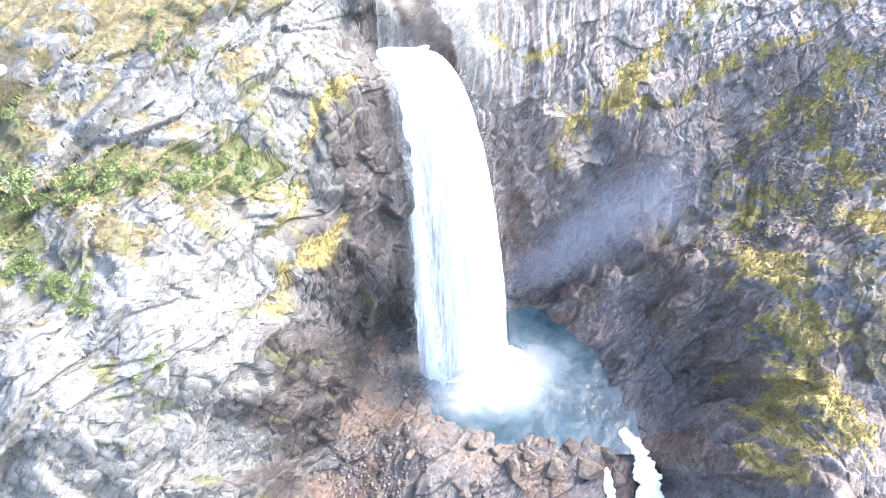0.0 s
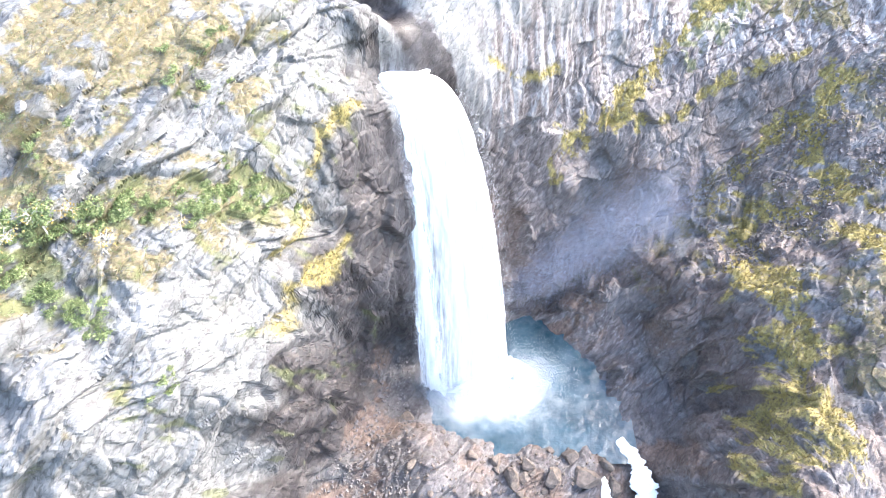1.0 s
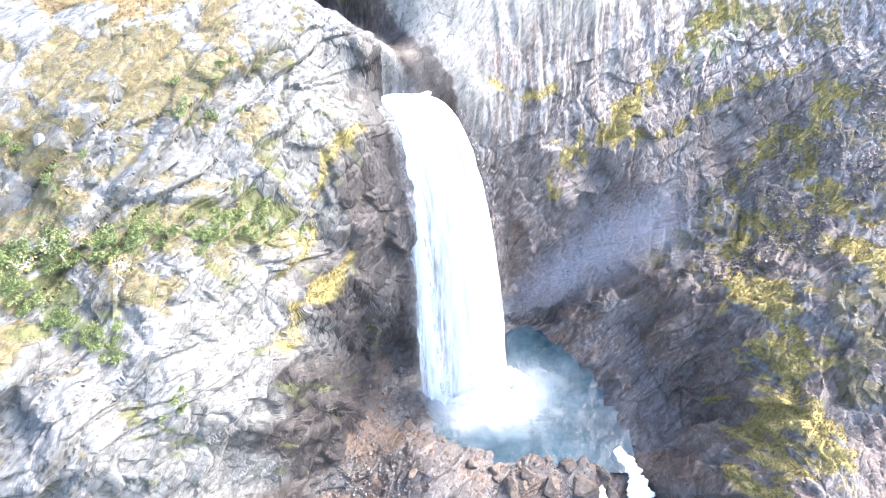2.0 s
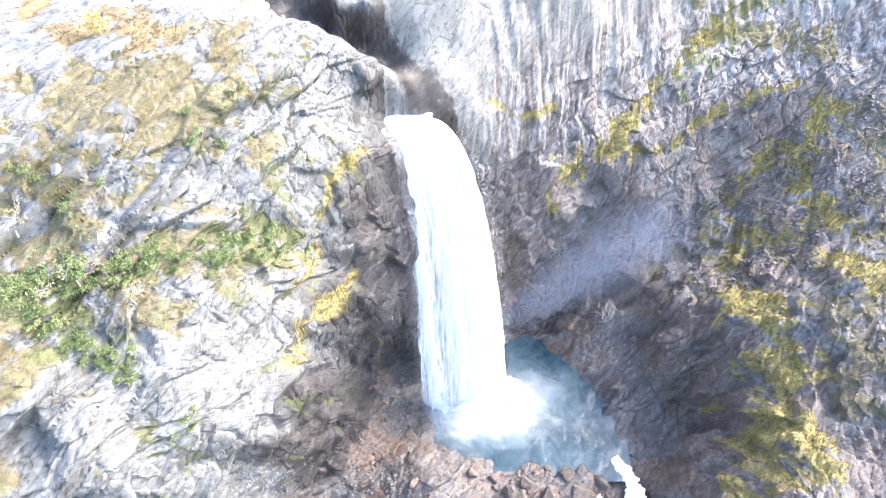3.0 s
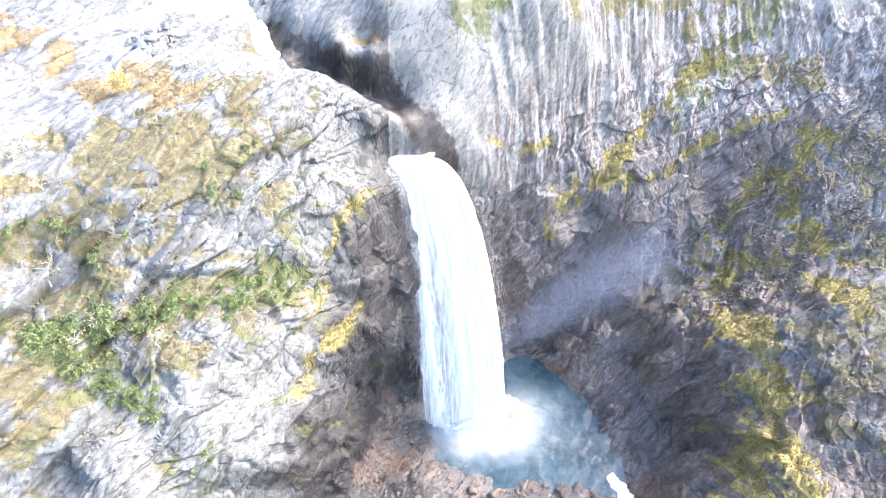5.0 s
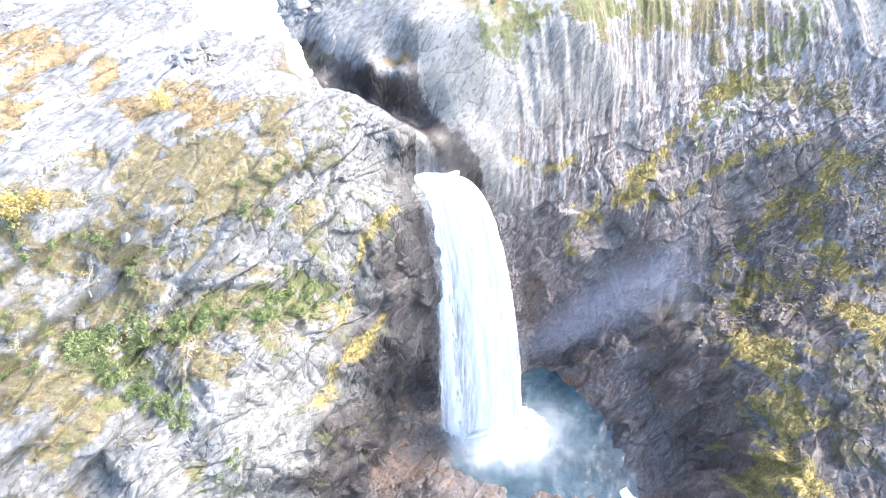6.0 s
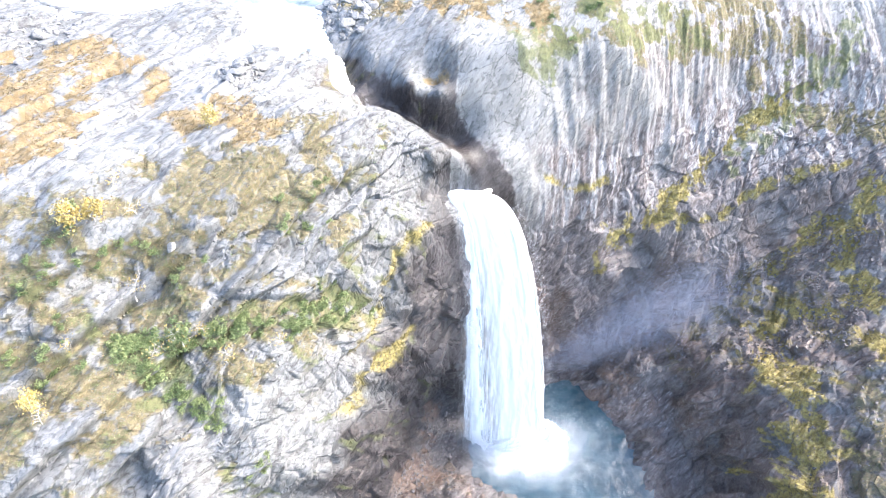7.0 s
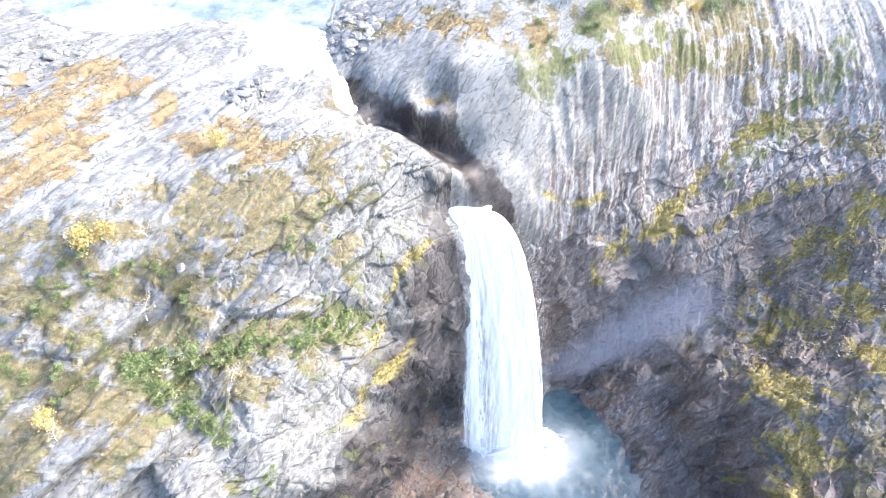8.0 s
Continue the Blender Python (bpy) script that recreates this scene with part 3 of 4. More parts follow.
rust = np.where(is_floor, step(speck_b + np.where(Y < 93, 0.2, -0.3), 0.0, 0.8) * 0.8, np.where(is_right & (Z < 64), step(speck_b + 0.1 + 0.45 * step(U, 38, 55), 0.1, 0.9) * 0.45, 0))
left = ~is_right & ~is_floor
heath = np.where(left & ~is_top, step(flat + 0.4 * speck + 0.15 * speck_c + 0.16 * step(Z, 98, 110) * (1 - step(U, -46, -34)), 0.60, 0.80) * step(Z, 70, 95) * (1 - step(U + 0.25 * (Y - 90), -27, -21)), 0)
heath = np.maximum(heath, patch({
    "plateau_edge": (((-70, 62, 119), (-63, 65, 118), (-52, 72, 118), (-44, 79, 118), (-36, 82, 118), (-31, 88, 117)), 6.5),
    "below_edge": (((-62, 54, 115), (-55, 62, 114), (-48, 68, 115), (-40, 72, 114)), 4.0),
    "low_shelf": (((-58, 44, 108), (-54, 42, 105), (-52, 47, 105), (-48, 52, 104)), 3.0),
    "shelf": (((-50, 55, 105), (-44, 57, 105), (-38, 60, 105), (-31, 65, 101), (-24, 73, 98)), 2.4),
    "far_bank": (((-28, 132, 120), (-20, 131, 120), (4, 135, 119), (15, 141, 117), (34, 155, 113), (60, 172, 108)), 4.0),
    "rim": (((-3, 123, 115.5), (10, 132, 114), (22, 138, 110.5)), 1.6),
    "wall_crown": (((20, 138, 110), (30, 145, 107), (45, 157, 101), (62, 169, 97), (80, 175, 93)), 2.8),
    "far_wall": (((62, 165, 86), (74, 168, 80), (88, 168, 72), (100, 170, 70)), 3.2),
}))
heath = np.where(is_scree & ((Y > 119) | (U > 79)), np.maximum(heath, step(speck + 0.5 * speck_c + 0.15, -0.1, 0.6) * 0.9), heath)
bald = patch({"rock": (((-74, 96, 119), (-68, 88, 119), (-70, 72, 120), (-60, 78, 119)), 4.0), "crown": (((-62, 114, 118), (-49, 99, 118), (-39, 100, 118), (-28, 104, 116)), 4.0)})
grooves = np.maximum(groove_a, 0.8 * groove_b) * step(speck_b + 0.5 * speck_c, -0.35, 0.25) * (left & ~is_top) * step(Z, 78, 100) * (1 - step(U + 0.25 * (Y - 90), -24, -18))
heath = np.maximum(heath, 0.95 * grooves)
heath = heath * (1 - 0.85 * bald) * (1 - worn)
straw = patch({
    "rib": (((72, 118, 32), (77, 108, 35), (77, 97, 35), (73, 84, 34), (73, 74, 37), (68, 66, 40)), 4.2),
    "rib_low": (((60, 67, 34), (62, 60, 38)), 1.3),
    "rib_side": (((72, 118, 31), (70, 114, 31), (66, 110, 30)), 1.4),
    "cliff": (((-26, 65, 76), (-24, 70, 77), (-20, 80, 74), (-16, 89, 71)), 0.6),
    "corner": (((-24, 72, 84), (-21, 78, 90), (-18, 87, 94), (-13, 97, 93)), 0.35),
    "ledge": (((26, 131, 53), (31, 136, 55), (39, 139, 61), (52, 152, 69), (63, 161, 76), (70, 166, 80)), 1.9),
    "lower_ledge": (((47, 142, 55), (58, 149, 54), (70, 156, 59), (84, 161, 62), (92, 163, 64)), 1.0),
    "wall_tufts": (((9, 120, 86), (16, 125, 79), (23, 131, 79)), 0.45),
    "scree_straw": (((100, 160, 58), (93, 144, 46), (98, 127, 45), (95, 112, 44)), 3.0),
    "scree_patch": (((72, 140, 31), (80, 148, 39), (90, 156, 48)), 1.8),
    "scree_low": (((72, 130, 28), (80, 134, 34), (88, 132, 37)), 2.2),
})
orange = patch({
    "moor": (((-84, 98, 119), (-77, 88, 120), (-75, 78, 120), (-80, 68, 120)), 6.5),
    "strip": (((-82, 108, 118), (-76, 109, 118), (-67, 106, 118)), 2.6),
    "tongue": (((-62, 104, 118), (-60, 96, 119)), 1.6),
    "crown": (((-44, 95, 119), (-40, 88, 119)), 3.0),
    "knob": (((-54, 92, 119), (-50, 88, 119)), 2.0),
    "bank": (((-24, 130, 120), (-7, 131, 120), (4, 133, 119)), 2.2),
    "notch": (((-16, 118, 109.5), (-14, 118, 110)), 1.0),
})
moss = patch({
    "shelf": (((-50, 55, 105), (-44, 57, 105), (-38, 60, 105), (-31, 65, 101), (-24, 73, 98)), 2.0),
    "lower": (((-46, 53, 103), (-42, 51, 100), (-39, 50, 98)), 2.4),
    "wall": (((57, 155, 71), (66, 163, 78), (74, 168, 84), (84, 176, 94)), 4.0),
    "gully": (((-56, 58, 112), (-54, 52, 108)), 1.4),
    "crown": (((22, 139, 110), (34, 148, 106), (48, 159, 100)), 1.8),
    "bank": (((4, 124, 115), (10, 130, 116), (16, 138, 116), (23, 142, 114), (36, 153, 108)), 2.6),
}) * step(speck_c + 0.3, -0.2, 0.5)
# small green tufts in the cracks of the pale cliff
moss = np.maximum(moss, np.where(left & ~is_top & (U < -14) & (Z > 20), step(speck_c + 0.4 * speck, 0.85, 1.15) * 0.85, 0))
moss = np.maximum(moss, 0.8 * grooves * step(speck_c, -0.1, 0.3))
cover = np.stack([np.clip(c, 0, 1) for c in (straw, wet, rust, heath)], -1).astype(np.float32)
cover_b = np.stack([np.clip(c, 0, 1) for c in (orange, moss, np.where(is_right | is_floor | is_scree, 0.35 + 0.65 * step(speck_b, -0.2, 0.7), 0) * step(U, -16, 6) * (1 - slot_wet_shade), np.maximum(bald, is_right * step(Z + 8 * speck_b, 52, 74) * (1 - slot_wet_shade)))], -1).astype(np.float32)

rows, cols = U.shape
index = np.arange(rows * cols).reshape(rows, cols)
quads = np.stack([index[:-1, :-1], index[:-1, 1:], index[1:, 1:], index[1:, :-1]], -1)
quad_region = region[:-1, :-1]
SETTING = (
    ("plateau", "pale bare rock plateau with orange and brown heath", "plateau"),
    ("cliff_west", "pale grey fractured cliff with grassy ledges beside the waterfall", "cliff"),
    ("cliff_east", "dark wet streaked rock wall round the gorge", "cliff"),
    ("gorge_floor", "rusty brown wet rock round the plunge pool", "rock bed"),
    ("scree_slope", "scree slope with moss, rubble and straw-coloured grass", "slope"),
)
for k, (name, label, category) in enumerate(SETTING):
    f = quads[quad_region == k]
    used, f = np.unique(f, return_inverse=True)
    ob = link_mesh(name, place.reshape(-1, 3)[used], f.reshape(-1, 4), ROCK)
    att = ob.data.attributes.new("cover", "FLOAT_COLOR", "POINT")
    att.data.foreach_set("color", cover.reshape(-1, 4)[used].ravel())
    att = ob.data.attributes.new("growth", "FLOAT_COLOR", "POINT")
    att.data.foreach_set("color", cover_b.reshape(-1, 4)[used].ravel())
    tagged(ob, label, category, kind="structure")

# the land out of sight, to the horizon
gx = np.sign(np.linspace(-1, 1, 61)) * np.abs(np.linspace(-1, 1, 61)) ** 2.2 * 4000
GX, GY = np.meshgrid(gx, gx + 100)
GZ = 118 + 60 * layered(GX, GY, 700, 91) + 20 * layered(GX, GY, 160, 95)
valley = step(np.abs(GX - 0.1 * GY), 190, 420)
GZ = np.where(GY < 60, -40 + valley * (GZ + 40), GZ)
GZ = np.where((np.abs(GX) < 170) & (GY > -10) & (GY < 245), -70, GZ)
gi = np.arange(GX.size).reshape(GX.shape)
far = link_mesh("ground", np.stack([GX, GY, GZ], -1).reshape(-1, 3), np.stack([gi[:-1, :-1], gi[:-1, 1:], gi[1:, 1:], gi[1:, :-1]], -1).reshape(-1, 4), plain("moorland", (0.06, 0.06, 0.03), (0.16, 0.14, 0.08), 0.05), True)
tagged(far, "brown moorland and hills round the gorge", "moorland", kind="structure")


# ---- water ----
def water_sheet(name, x0, x1, y0, y1, z, pitch, mat, foam_sheen, label, inside):
    gx, gy = np.meshgrid(np.arange(x0, x1, pitch), np.arange(y0, y1, pitch))
    gz = z + 0.10 * layered(gx, gy, 3.5, 111) + 0.05 * layered(gx, gy, 0.9, 115)
    gi = np.arange(gx.size).reshape(gx.shape)
    f = np.stack([gi[:-1, :-1], gi[:-1, 1:], gi[1:, 1:], gi[1:, :-1]], -1)[inside(gx, gy)[:-1, :-1]]
    ob = link_mesh(name, np.stack([gx, gy, gz], -1).reshape(-1, 3), f, mat, True)
    att = ob.data.attributes.new("foam_sheen", "FLOAT", "POINT")
    att.data.foreach_set("value", np.clip(foam_sheen(gx, gy), 0, 1).astype(np.float32).ravel())
    return tagged(ob, label, "water", kind="structure")


water_sheet("pool_water", -16, 52, 78, 140, POOL, 0.5, POOL_WATER, lambda x, y: np.exp(-((x - 10) / 12) ** 2 - ((y - 103) / 6) ** 2) * 1.1 + 0.25 * layered(x, y, 5, 121) * np.exp(-((x - 12) / 22) ** 2 - ((y - 103) / 16) ** 2), "dark teal plunge pool with foam at the fall", lambda x, y: (x < 47.0) & (y > 83))
# the lake's white is mostly the sky's reflection, painted as colour on the nearer water
water_sheet("lake_water", -160, -30, 104, 240, LAKE, 0.8, LAKE_WATER, lambda x, y: 0.95 * step(layered(x, y, 14, 131) + 1.2 * step(146 - y, 0, 20), 0.2, 1.2), "pale river water above the fall, white sky sheen painted in", lambda x, y: (x < -37 - 0.35 * np.abs(y - 125)) | (y > 130) & (x < -36))


def stream(name, line, widths, mat, lump, seed, sides=14, steps=90, flat_to=0.35):
    """Rushing water: a lumpy closed body along a line with the given half widths."""
    p = np.array(line, float)
    s = np.linspace(0, 1, len(p))
    t = np.linspace(0, 1, steps)
    c = np.stack([np.interp(t, s, p[:, i]) for i in range(3)], -1)
    for _ in range(3):
        c[1:-1] = (c[:-2] + 2 * c[1:-1] + c[2:]) / 4
    half = np.interp(t, np.linspace(0, 1, len(widths)), widths)
    way = np.gradient(c, axis=0)
    way /= np.linalg.norm(way, axis=1, keepdims=True)
    across = np.cross(way, (0, 0, 1.0))
    across /= np.linalg.norm(across, axis=1, keepdims=True) + 1e-9
    lift = np.cross(across, way)
    a = np.linspace(0, 2 * np.pi, sides, endpoint=False)
    ring = across[:, None] * np.cos(a)[None, :, None] + lift[:, None] * np.sin(a)[None, :, None] * flat_to
    tt, aa = np.meshgrid(t * steps * 0.4, np.cos(a) * 6, indexing="ij")
    r = half[:, None] * (1 + lump * layered(tt, aa, 3.0, seed, 4, 0.6))
    v = (c[:, None] + ring * r[..., None]).reshape(-1, 3)
    i = np.arange(steps * sides).reshape(steps, sides)
    f = np.stack([i[:-1], np.roll(i[:-1], -1, 1), np.roll(i[1:], -1, 1), i[1:]], -1).reshape(-1, 4)
    return link_mesh(name, v, f, mat, True)


tagged(stream("river_chute", ((-43, 127, 115.2), (-39, 124.5, 114.8), (-36.5, 120.5, 113.6), (-35, 117, 112.3), (-31.5, 114.3, 110), (-27.5, 113.2, 107), (-23, 113.5, 103.5), (-18, 113.6, 100)), (4.5, 4.2, 3.0, 2.6, 2.0, 1.6, 1.3, 1.0), WHITE, 0.25, 141, 22, 160, 0.3), "white rapids rushing down the rock slot", "rapids")
for line, wide in ((((43, 90, 0.1), (46, 84.5, 0.1), (47.5, 80, -2.4), (48, 75, -5.6), (47, 66, -9.6)), (1.2, 2.0, 2.7, 3.3, 3.0)), (((37, 83, 0.0), (38, 79, -1.2), (38.5, 74, -4), (39, 68, -7)), (0.5, 0.9, 1.2, 1.0))):
    tagged(stream("cascade", line, wide, WHITE, 0.32, 151, 26, 180, 0.22), "white cascade spilling out of the plunge pool", "cascade", "cascades below the pool")


def fall_body(name, left, right, depth, out, steps, sides, lump, seed):
    """Water thrown over the lip: edges fall as thrown bodies do. left, right: x, y, z, speed in x, speed in y at the lip."""
    drop = np.linspace(0, 1, steps) ** 1.3 * 93.0
    tm = np.sqrt(2 * drop / 9.81)
    slow = tm / (1 + 0.06 * tm)
    def edge(e):
        return np.stack([e[0] + e[3] * slow, e[1] + e[4] * slow, e[2] - drop], -1)
    a, b = edge(left), edge(right)
    back = np.linspace(1, 0, 12, endpoint=False)[:, None] * np.array((0.5, 1.9, 0.1))
    a, b, drop = np.vstack([a[:1] + back, a]), np.vstack([b[:1] + back * 0.7, b]), np.append(np.zeros(12), drop)
    steps += 12
    ang = np.linspace(0, 2 * np.pi, sides, endpoint=False)
    s = 0.5 - 0.5 * np.cos(ang)
    mid = a[:, None] * (1 - s)[None, :, None] + b[:, None] * s[None, :, None]
    across = (b - a) / np.linalg.norm(b - a, axis=1, keepdims=True)
    front = np.cross(across, (0, 0, -1.0))
    front /= np.linalg.norm(front, axis=1, keepdims=True)
    front = np.where(front[:, 1:2] > 0, -front, front)
    thick = depth * (0.35 + drop / 93.0)
    dd, ss = np.meshgrid(drop, s * 14, indexing="ij")
    n = layered(ss * 3.0, dd * 0.16, 2.2, seed, 6, 0.68)
    v = mid + front[:, None] * (np.sin(ang)[None, :] * thick[:, None] + lump * n * np.clip(drop / 12, 0.15, 1)[:, None])[..., None]
    v = v + across[:, None] * (lump * 0.9 * layered(dd, ss, 5.0, seed + 9, 4, 0.6) * np.abs(np.cos(ang))[None] ** 6 * np.clip(drop / 15, 0, 1)[:, None])[..., None]
    v[..., 2] = np.maximum(v[..., 2], 0.05)
    i = np.arange(steps * sides).reshape(steps, sides)
    f = np.stack([i[:-1], np.roll(i[:-1], -1, 1), np.roll(i[1:], -1, 1), i[1:]], -1).reshape(-1, 4)
    ob = link_mesh(name, v.reshape(-1, 3), f, WHITE, True)
    att = ob.data.attributes.new("thin", "FLOAT", "POINT")
    loose = np.maximum(np.clip(1 - ss / 14 / 0.42, 0, 1) * np.clip((dd - 6) / 25, 0, 1), np.clip((ss / 14 - 0.9) / 0.1, 0, 1) * np.clip((dd - 10) / 40, 0, 0.6))
    att.data.foreach_set("value", loose.astype(np.float32).ravel())
    return ob


waterfall = tagged(new("waterfall"), "tall white waterfall plunging over a rock lip into a pool", "waterfall")
waterfall.location = (6, 106, 0)
crest = fall_body("main_sheet", (-12.0, 107.4, 92.1, 2.75, -0.4), (-2.6, 108.3, 91.3, 5.7, -0.5), 2.0, 0, 240, 140, 0.22, 161)
part("main_sheet", crest, waterfall)
def splash_mound(name, centre, size, seed, sharp=0.35):
    """A heap of thrown foam, lumpy all over and open below."""
    a, b = np.meshgrid(np.linspace(0, 2 * np.pi, 120), np.linspace(0.02, np.pi / 2, 50))
    d = np.stack([np.cos(a) * np.sin(b), np.sin(a) * np.sin(b), np.cos(b)], -1)
    r = 1 + sharp * layered(np.cos(a) * 5 + b * 4, np.sin(a) * 5 - b * 2, 2.2, seed, 5, 0.62)
    v = np.array(centre) + d * np.array(size) * r[..., None]
    i = np.arange(a.size).reshape(a.shape)
    return link_mesh(name, v.reshape(-1, 3), np.stack([i[:-1, :-1], i[1:, :-1], i[1:, 1:], i[:-1, 1:]], -1).reshape(-1, 4), WHITE, True)


def drops(name, at, size, mat):
    """Flying drops: a tiny triangle each."""
    n = len(at)
    rng = np.random.default_rng(len(name) + n)
    a, b = rng.normal(size=(n, 3)), rng.normal(size=(n, 3))
    a /= np.linalg.norm(a, axis=1, keepdims=True)
    b -= a * (a * b).sum(1, keepdims=True)
    b /= np.linalg.norm(b, axis=1, keepdims=True)
    k = np.stack([a, -0.5 * a + 0.866 * b, -0.5 * a - 0.866 * b], 1) * np.asarray(size).reshape(-1, 1, 1)
    v = (at[:, None] + k).reshape(-1, 3)
    return link_mesh(name, v, np.arange(3 * n).reshape(-1, 3), mat)


rng = np.random.default_rng(7)
SPRAY = plain("spray_drops", (0.82, 0.86, 0.92), (0.9, 0.92, 0.95), 2.0, 0.6, 0.01)
# mist drops tinted dim blue: the haze's shaded look is put into their colour
MIST = plain("mist_drops", (0.32, 0.36, 0.50), (0.42, 0.47, 0.61), 2.0, 0.6, 0.01)
part("side_strand", fall_body("side_strand", (-11.8, 107.0, 91.6, 1.9, -0.6), (-9.0, 107.4, 91.6, 2.7, -0.7), 0.5, 0, 200, 24, 0.5, 171), waterfall)
part("splash", splash_mound("splash", (9.0, 105.8, 0), (8.2, 3.6, 5.5), 191, 0.35), waterfall)
part("splash_foot", splash_mound("splash_foot", (-0.5, 106.2, 0), (3.6, 2.4, 3.2), 197, 0.45), waterfall)
part("splash_apron", splash_mound("splash_apron", (18, 108.0, 0), (4.8, 3.6, 5.0), 195, 0.45), waterfall)


def cloud(n, centre, spread, skew=0.0):
    p = rng.normal(size=(n, 3)) * np.array(spread) + np.array(centre)
    p[:, 2] = np.abs(p[:, 2])
    return p


part("spray", drops("spray", np.vstack([cloud(60000, (6, 104.5, 0), (6.0, 2.6, 5.0)), cloud(30000, (-1, 105, 0), (2.2, 1.6, 5.0)), cloud(60000, (11, 99, 0), (9, 4, 1.6)), cloud(60000, (21, 107, 0), (5.0, 3.5, 4.5))]), rng.uniform(0.02, 0.05, 210000), SPRAY), waterfall)
fall_t = np.sqrt(rng.uniform(0.04, 1, 50000)) * 4.3
slow = fall_t / (1 + 0.06 * fall_t)
edge = rng.uniform(0, 1, 50000) < 0.95
x = np.where(edge, -11.2 + 2.2 * slow, -2.4 + 6.0 * slow) + rng.normal(size=50000) * (0.25 + 0.22 * fall_t) * np.where(edge, 1.3, 0.8)
y = np.where(edge, 106.8, 108.6) - 0.5 * slow + rng.normal(size=50000) * 0.8
part("veil", drops("veil", np.stack([x, y, np.maximum(92 - 4.905 * fall_t ** 2, 0.1)], -1), rng.uniform(0.03, 0.08, 50000), SPRAY), waterfall)
s = rng.uniform(0, 1, 380000) ** 0.8
mist_at = np.stack([16 + 42 * s, 126 + 9 * s, 12 + 28 * s], -1) + rng.normal(size=(380000, 3)) * np.array((5.5, 3.0, 5.0)) * (0.8 + 0.5 * s)[:, None]
tagged(drops("mist", mist_at, rng.uniform(0.02, 0.04, 380000), MIST), "thin mist drifting from the fall, bluish shade painted into its drops", "mist", kind="stuff")


# ---- stones ----
def boulder_mesh(seed):
    """A stone broken along flat faces, with rounded, chipped edges."""
    bm = bmesh.new()
    bmesh.ops.create_icosphere(bm, subdivisions=3, radius=1.0)
    r = np.random.default_rng(seed)
    planes = r.normal(size=(9, 3))
    planes /= np.linalg.norm(planes, axis=1, keepdims=True)
    off = r.uniform(0.5, 0.95, 9)
    for v in bm.verts:
        d = np.array(v.co)
        c = planes @ d
        reach = np.min(np.where(c > 0.05, off / np.maximum(c, 0.05), 9))
        n = noise.noise(Vector(d * 3.1) + Vector((seed, 0, 0))) * 0.03
        v.co = Vector(d * (min(reach, 1.15) + n))
    me = bpy.data.meshes.new("boulder")
    bm.to_mesh(me)
    bm.free()
    return me


STONE = plain("boulder_stone", (0.09, 0.09, 0.09), (0.28, 0.275, 0.27), 2.6, 0.85, 0.3)
BROWN_STONE = plain("brown_stone", (0.05, 0.04, 0.035), (0.22, 0.175, 0.145), 2.6, 0.75, 0.3)
DARK_STONE = plain("dark_stone", (0.05, 0.045, 0.045), (0.22, 0.20, 0.20), 2.6, 0.7, 0.3)
stones = {}
for mat in (STONE, BROWN_STONE, DARK_STONE):
    stones[mat.name] = []
    for k in range(6):
        me = boulder_mesh(200 + k)
        me.materials.append(mat)
        stones[mat.name].append(me)


def spot(x, y, z):
    """The grid cell of the land nearest to a place, by its lie on the sheet."""
    r = int(np.clip(round((y * SIDE + z * UP - 18) / DV), 0, rows - 1))
    c = int(np.clip(np.searchsorted(U[r], x), 0, cols - 1))
    return r, c


def lay_boulder(r, c, size, mat, label, group, squash=0.75):
    p, q = place[r, c], normal[r, c]
    ob = new("boulder", stones[mat.name][int(rng.integers(6))])
    sx, sy, sz = size * rng.uniform(0.75, 1.3), size * rng.uniform(0.75, 1.2), size * rng.uniform(0.6, 1.0) * squash / 0.75
    up = Vector(q).lerp(Vector((0, 0, 1)), 0.5).to_track_quat("Z", "Y").to_matrix().to_4x4()
    ob.matrix_world = Matrix.Translation(Vector(p) + Vector(q) * sz * 0.1) @ up @ Matrix.Rotation(rng.uniform(0, 6.28), 4, "Z") @ Matrix.Diagonal((sx, sy, sz, 1))
    return tagged(ob, label, "boulder", group)


def scatter(mask, n):
    """n cells drawn where the mask is high."""
    w = (np.clip(mask, 0, None) * np.gradient(U, axis=1)).ravel()
    got = rng.choice(w.size, size=n, replace=False, p=w / w.sum())
    return np.stack(np.unravel_index(got, mask.shape), 1)


def near(x, y, z, wide):
    return along(((x, y, z), (x + 0.1, y, z)), U, V) < wide


for x, y, z, size in ((30, 85, 1, 2.2), (20, 82, 2, 2.0), (12, 83, 2, 1.6), (33, 79, 1, 3.0), (26, 79, 2, 2.6), (38, 83, 0, 1.8), (6, 84, 2, 1.4), (16, 78, 2, 2.4), (40, 78, -1, 2.2), (-9, 94, 4, 1.5)):
    lay_boulder(*spot(x, y, z), size, BROWN_STONE, "rounded rusty brown boulder at the edge of the plunge pool", "boulders on the pool dam")
dam = is_floor & (Z > -0.5) & (Z < 9) & (Y < 92) & (Y > 66) & (U > -14) & (U < 44)
for r, c in scatter(dam * 1.0, 24):
    lay_boulder(r, c, rng.uniform(0.5, 1.3), BROWN_STONE, "wet rusty brown boulder on the pool dam", "boulders on the pool dam")
shore = near(-35, 130, 117, 7) * 2.0 + near(-48, 107, 117, 4) * 2.5 + near(-90, 116, 118, 8) * 0.5 + near(-92, 104, 119, 6) * 0.4 + near(-38, 122, 115, 4)
for r, c in scatter(shore * (Z > LAKE - 0.6), 100):
    lay_boulder(r, c, rng.uniform(0.4, 1.2), STONE, "pale grey angular boulder beside the river", "boulders on the river bank")
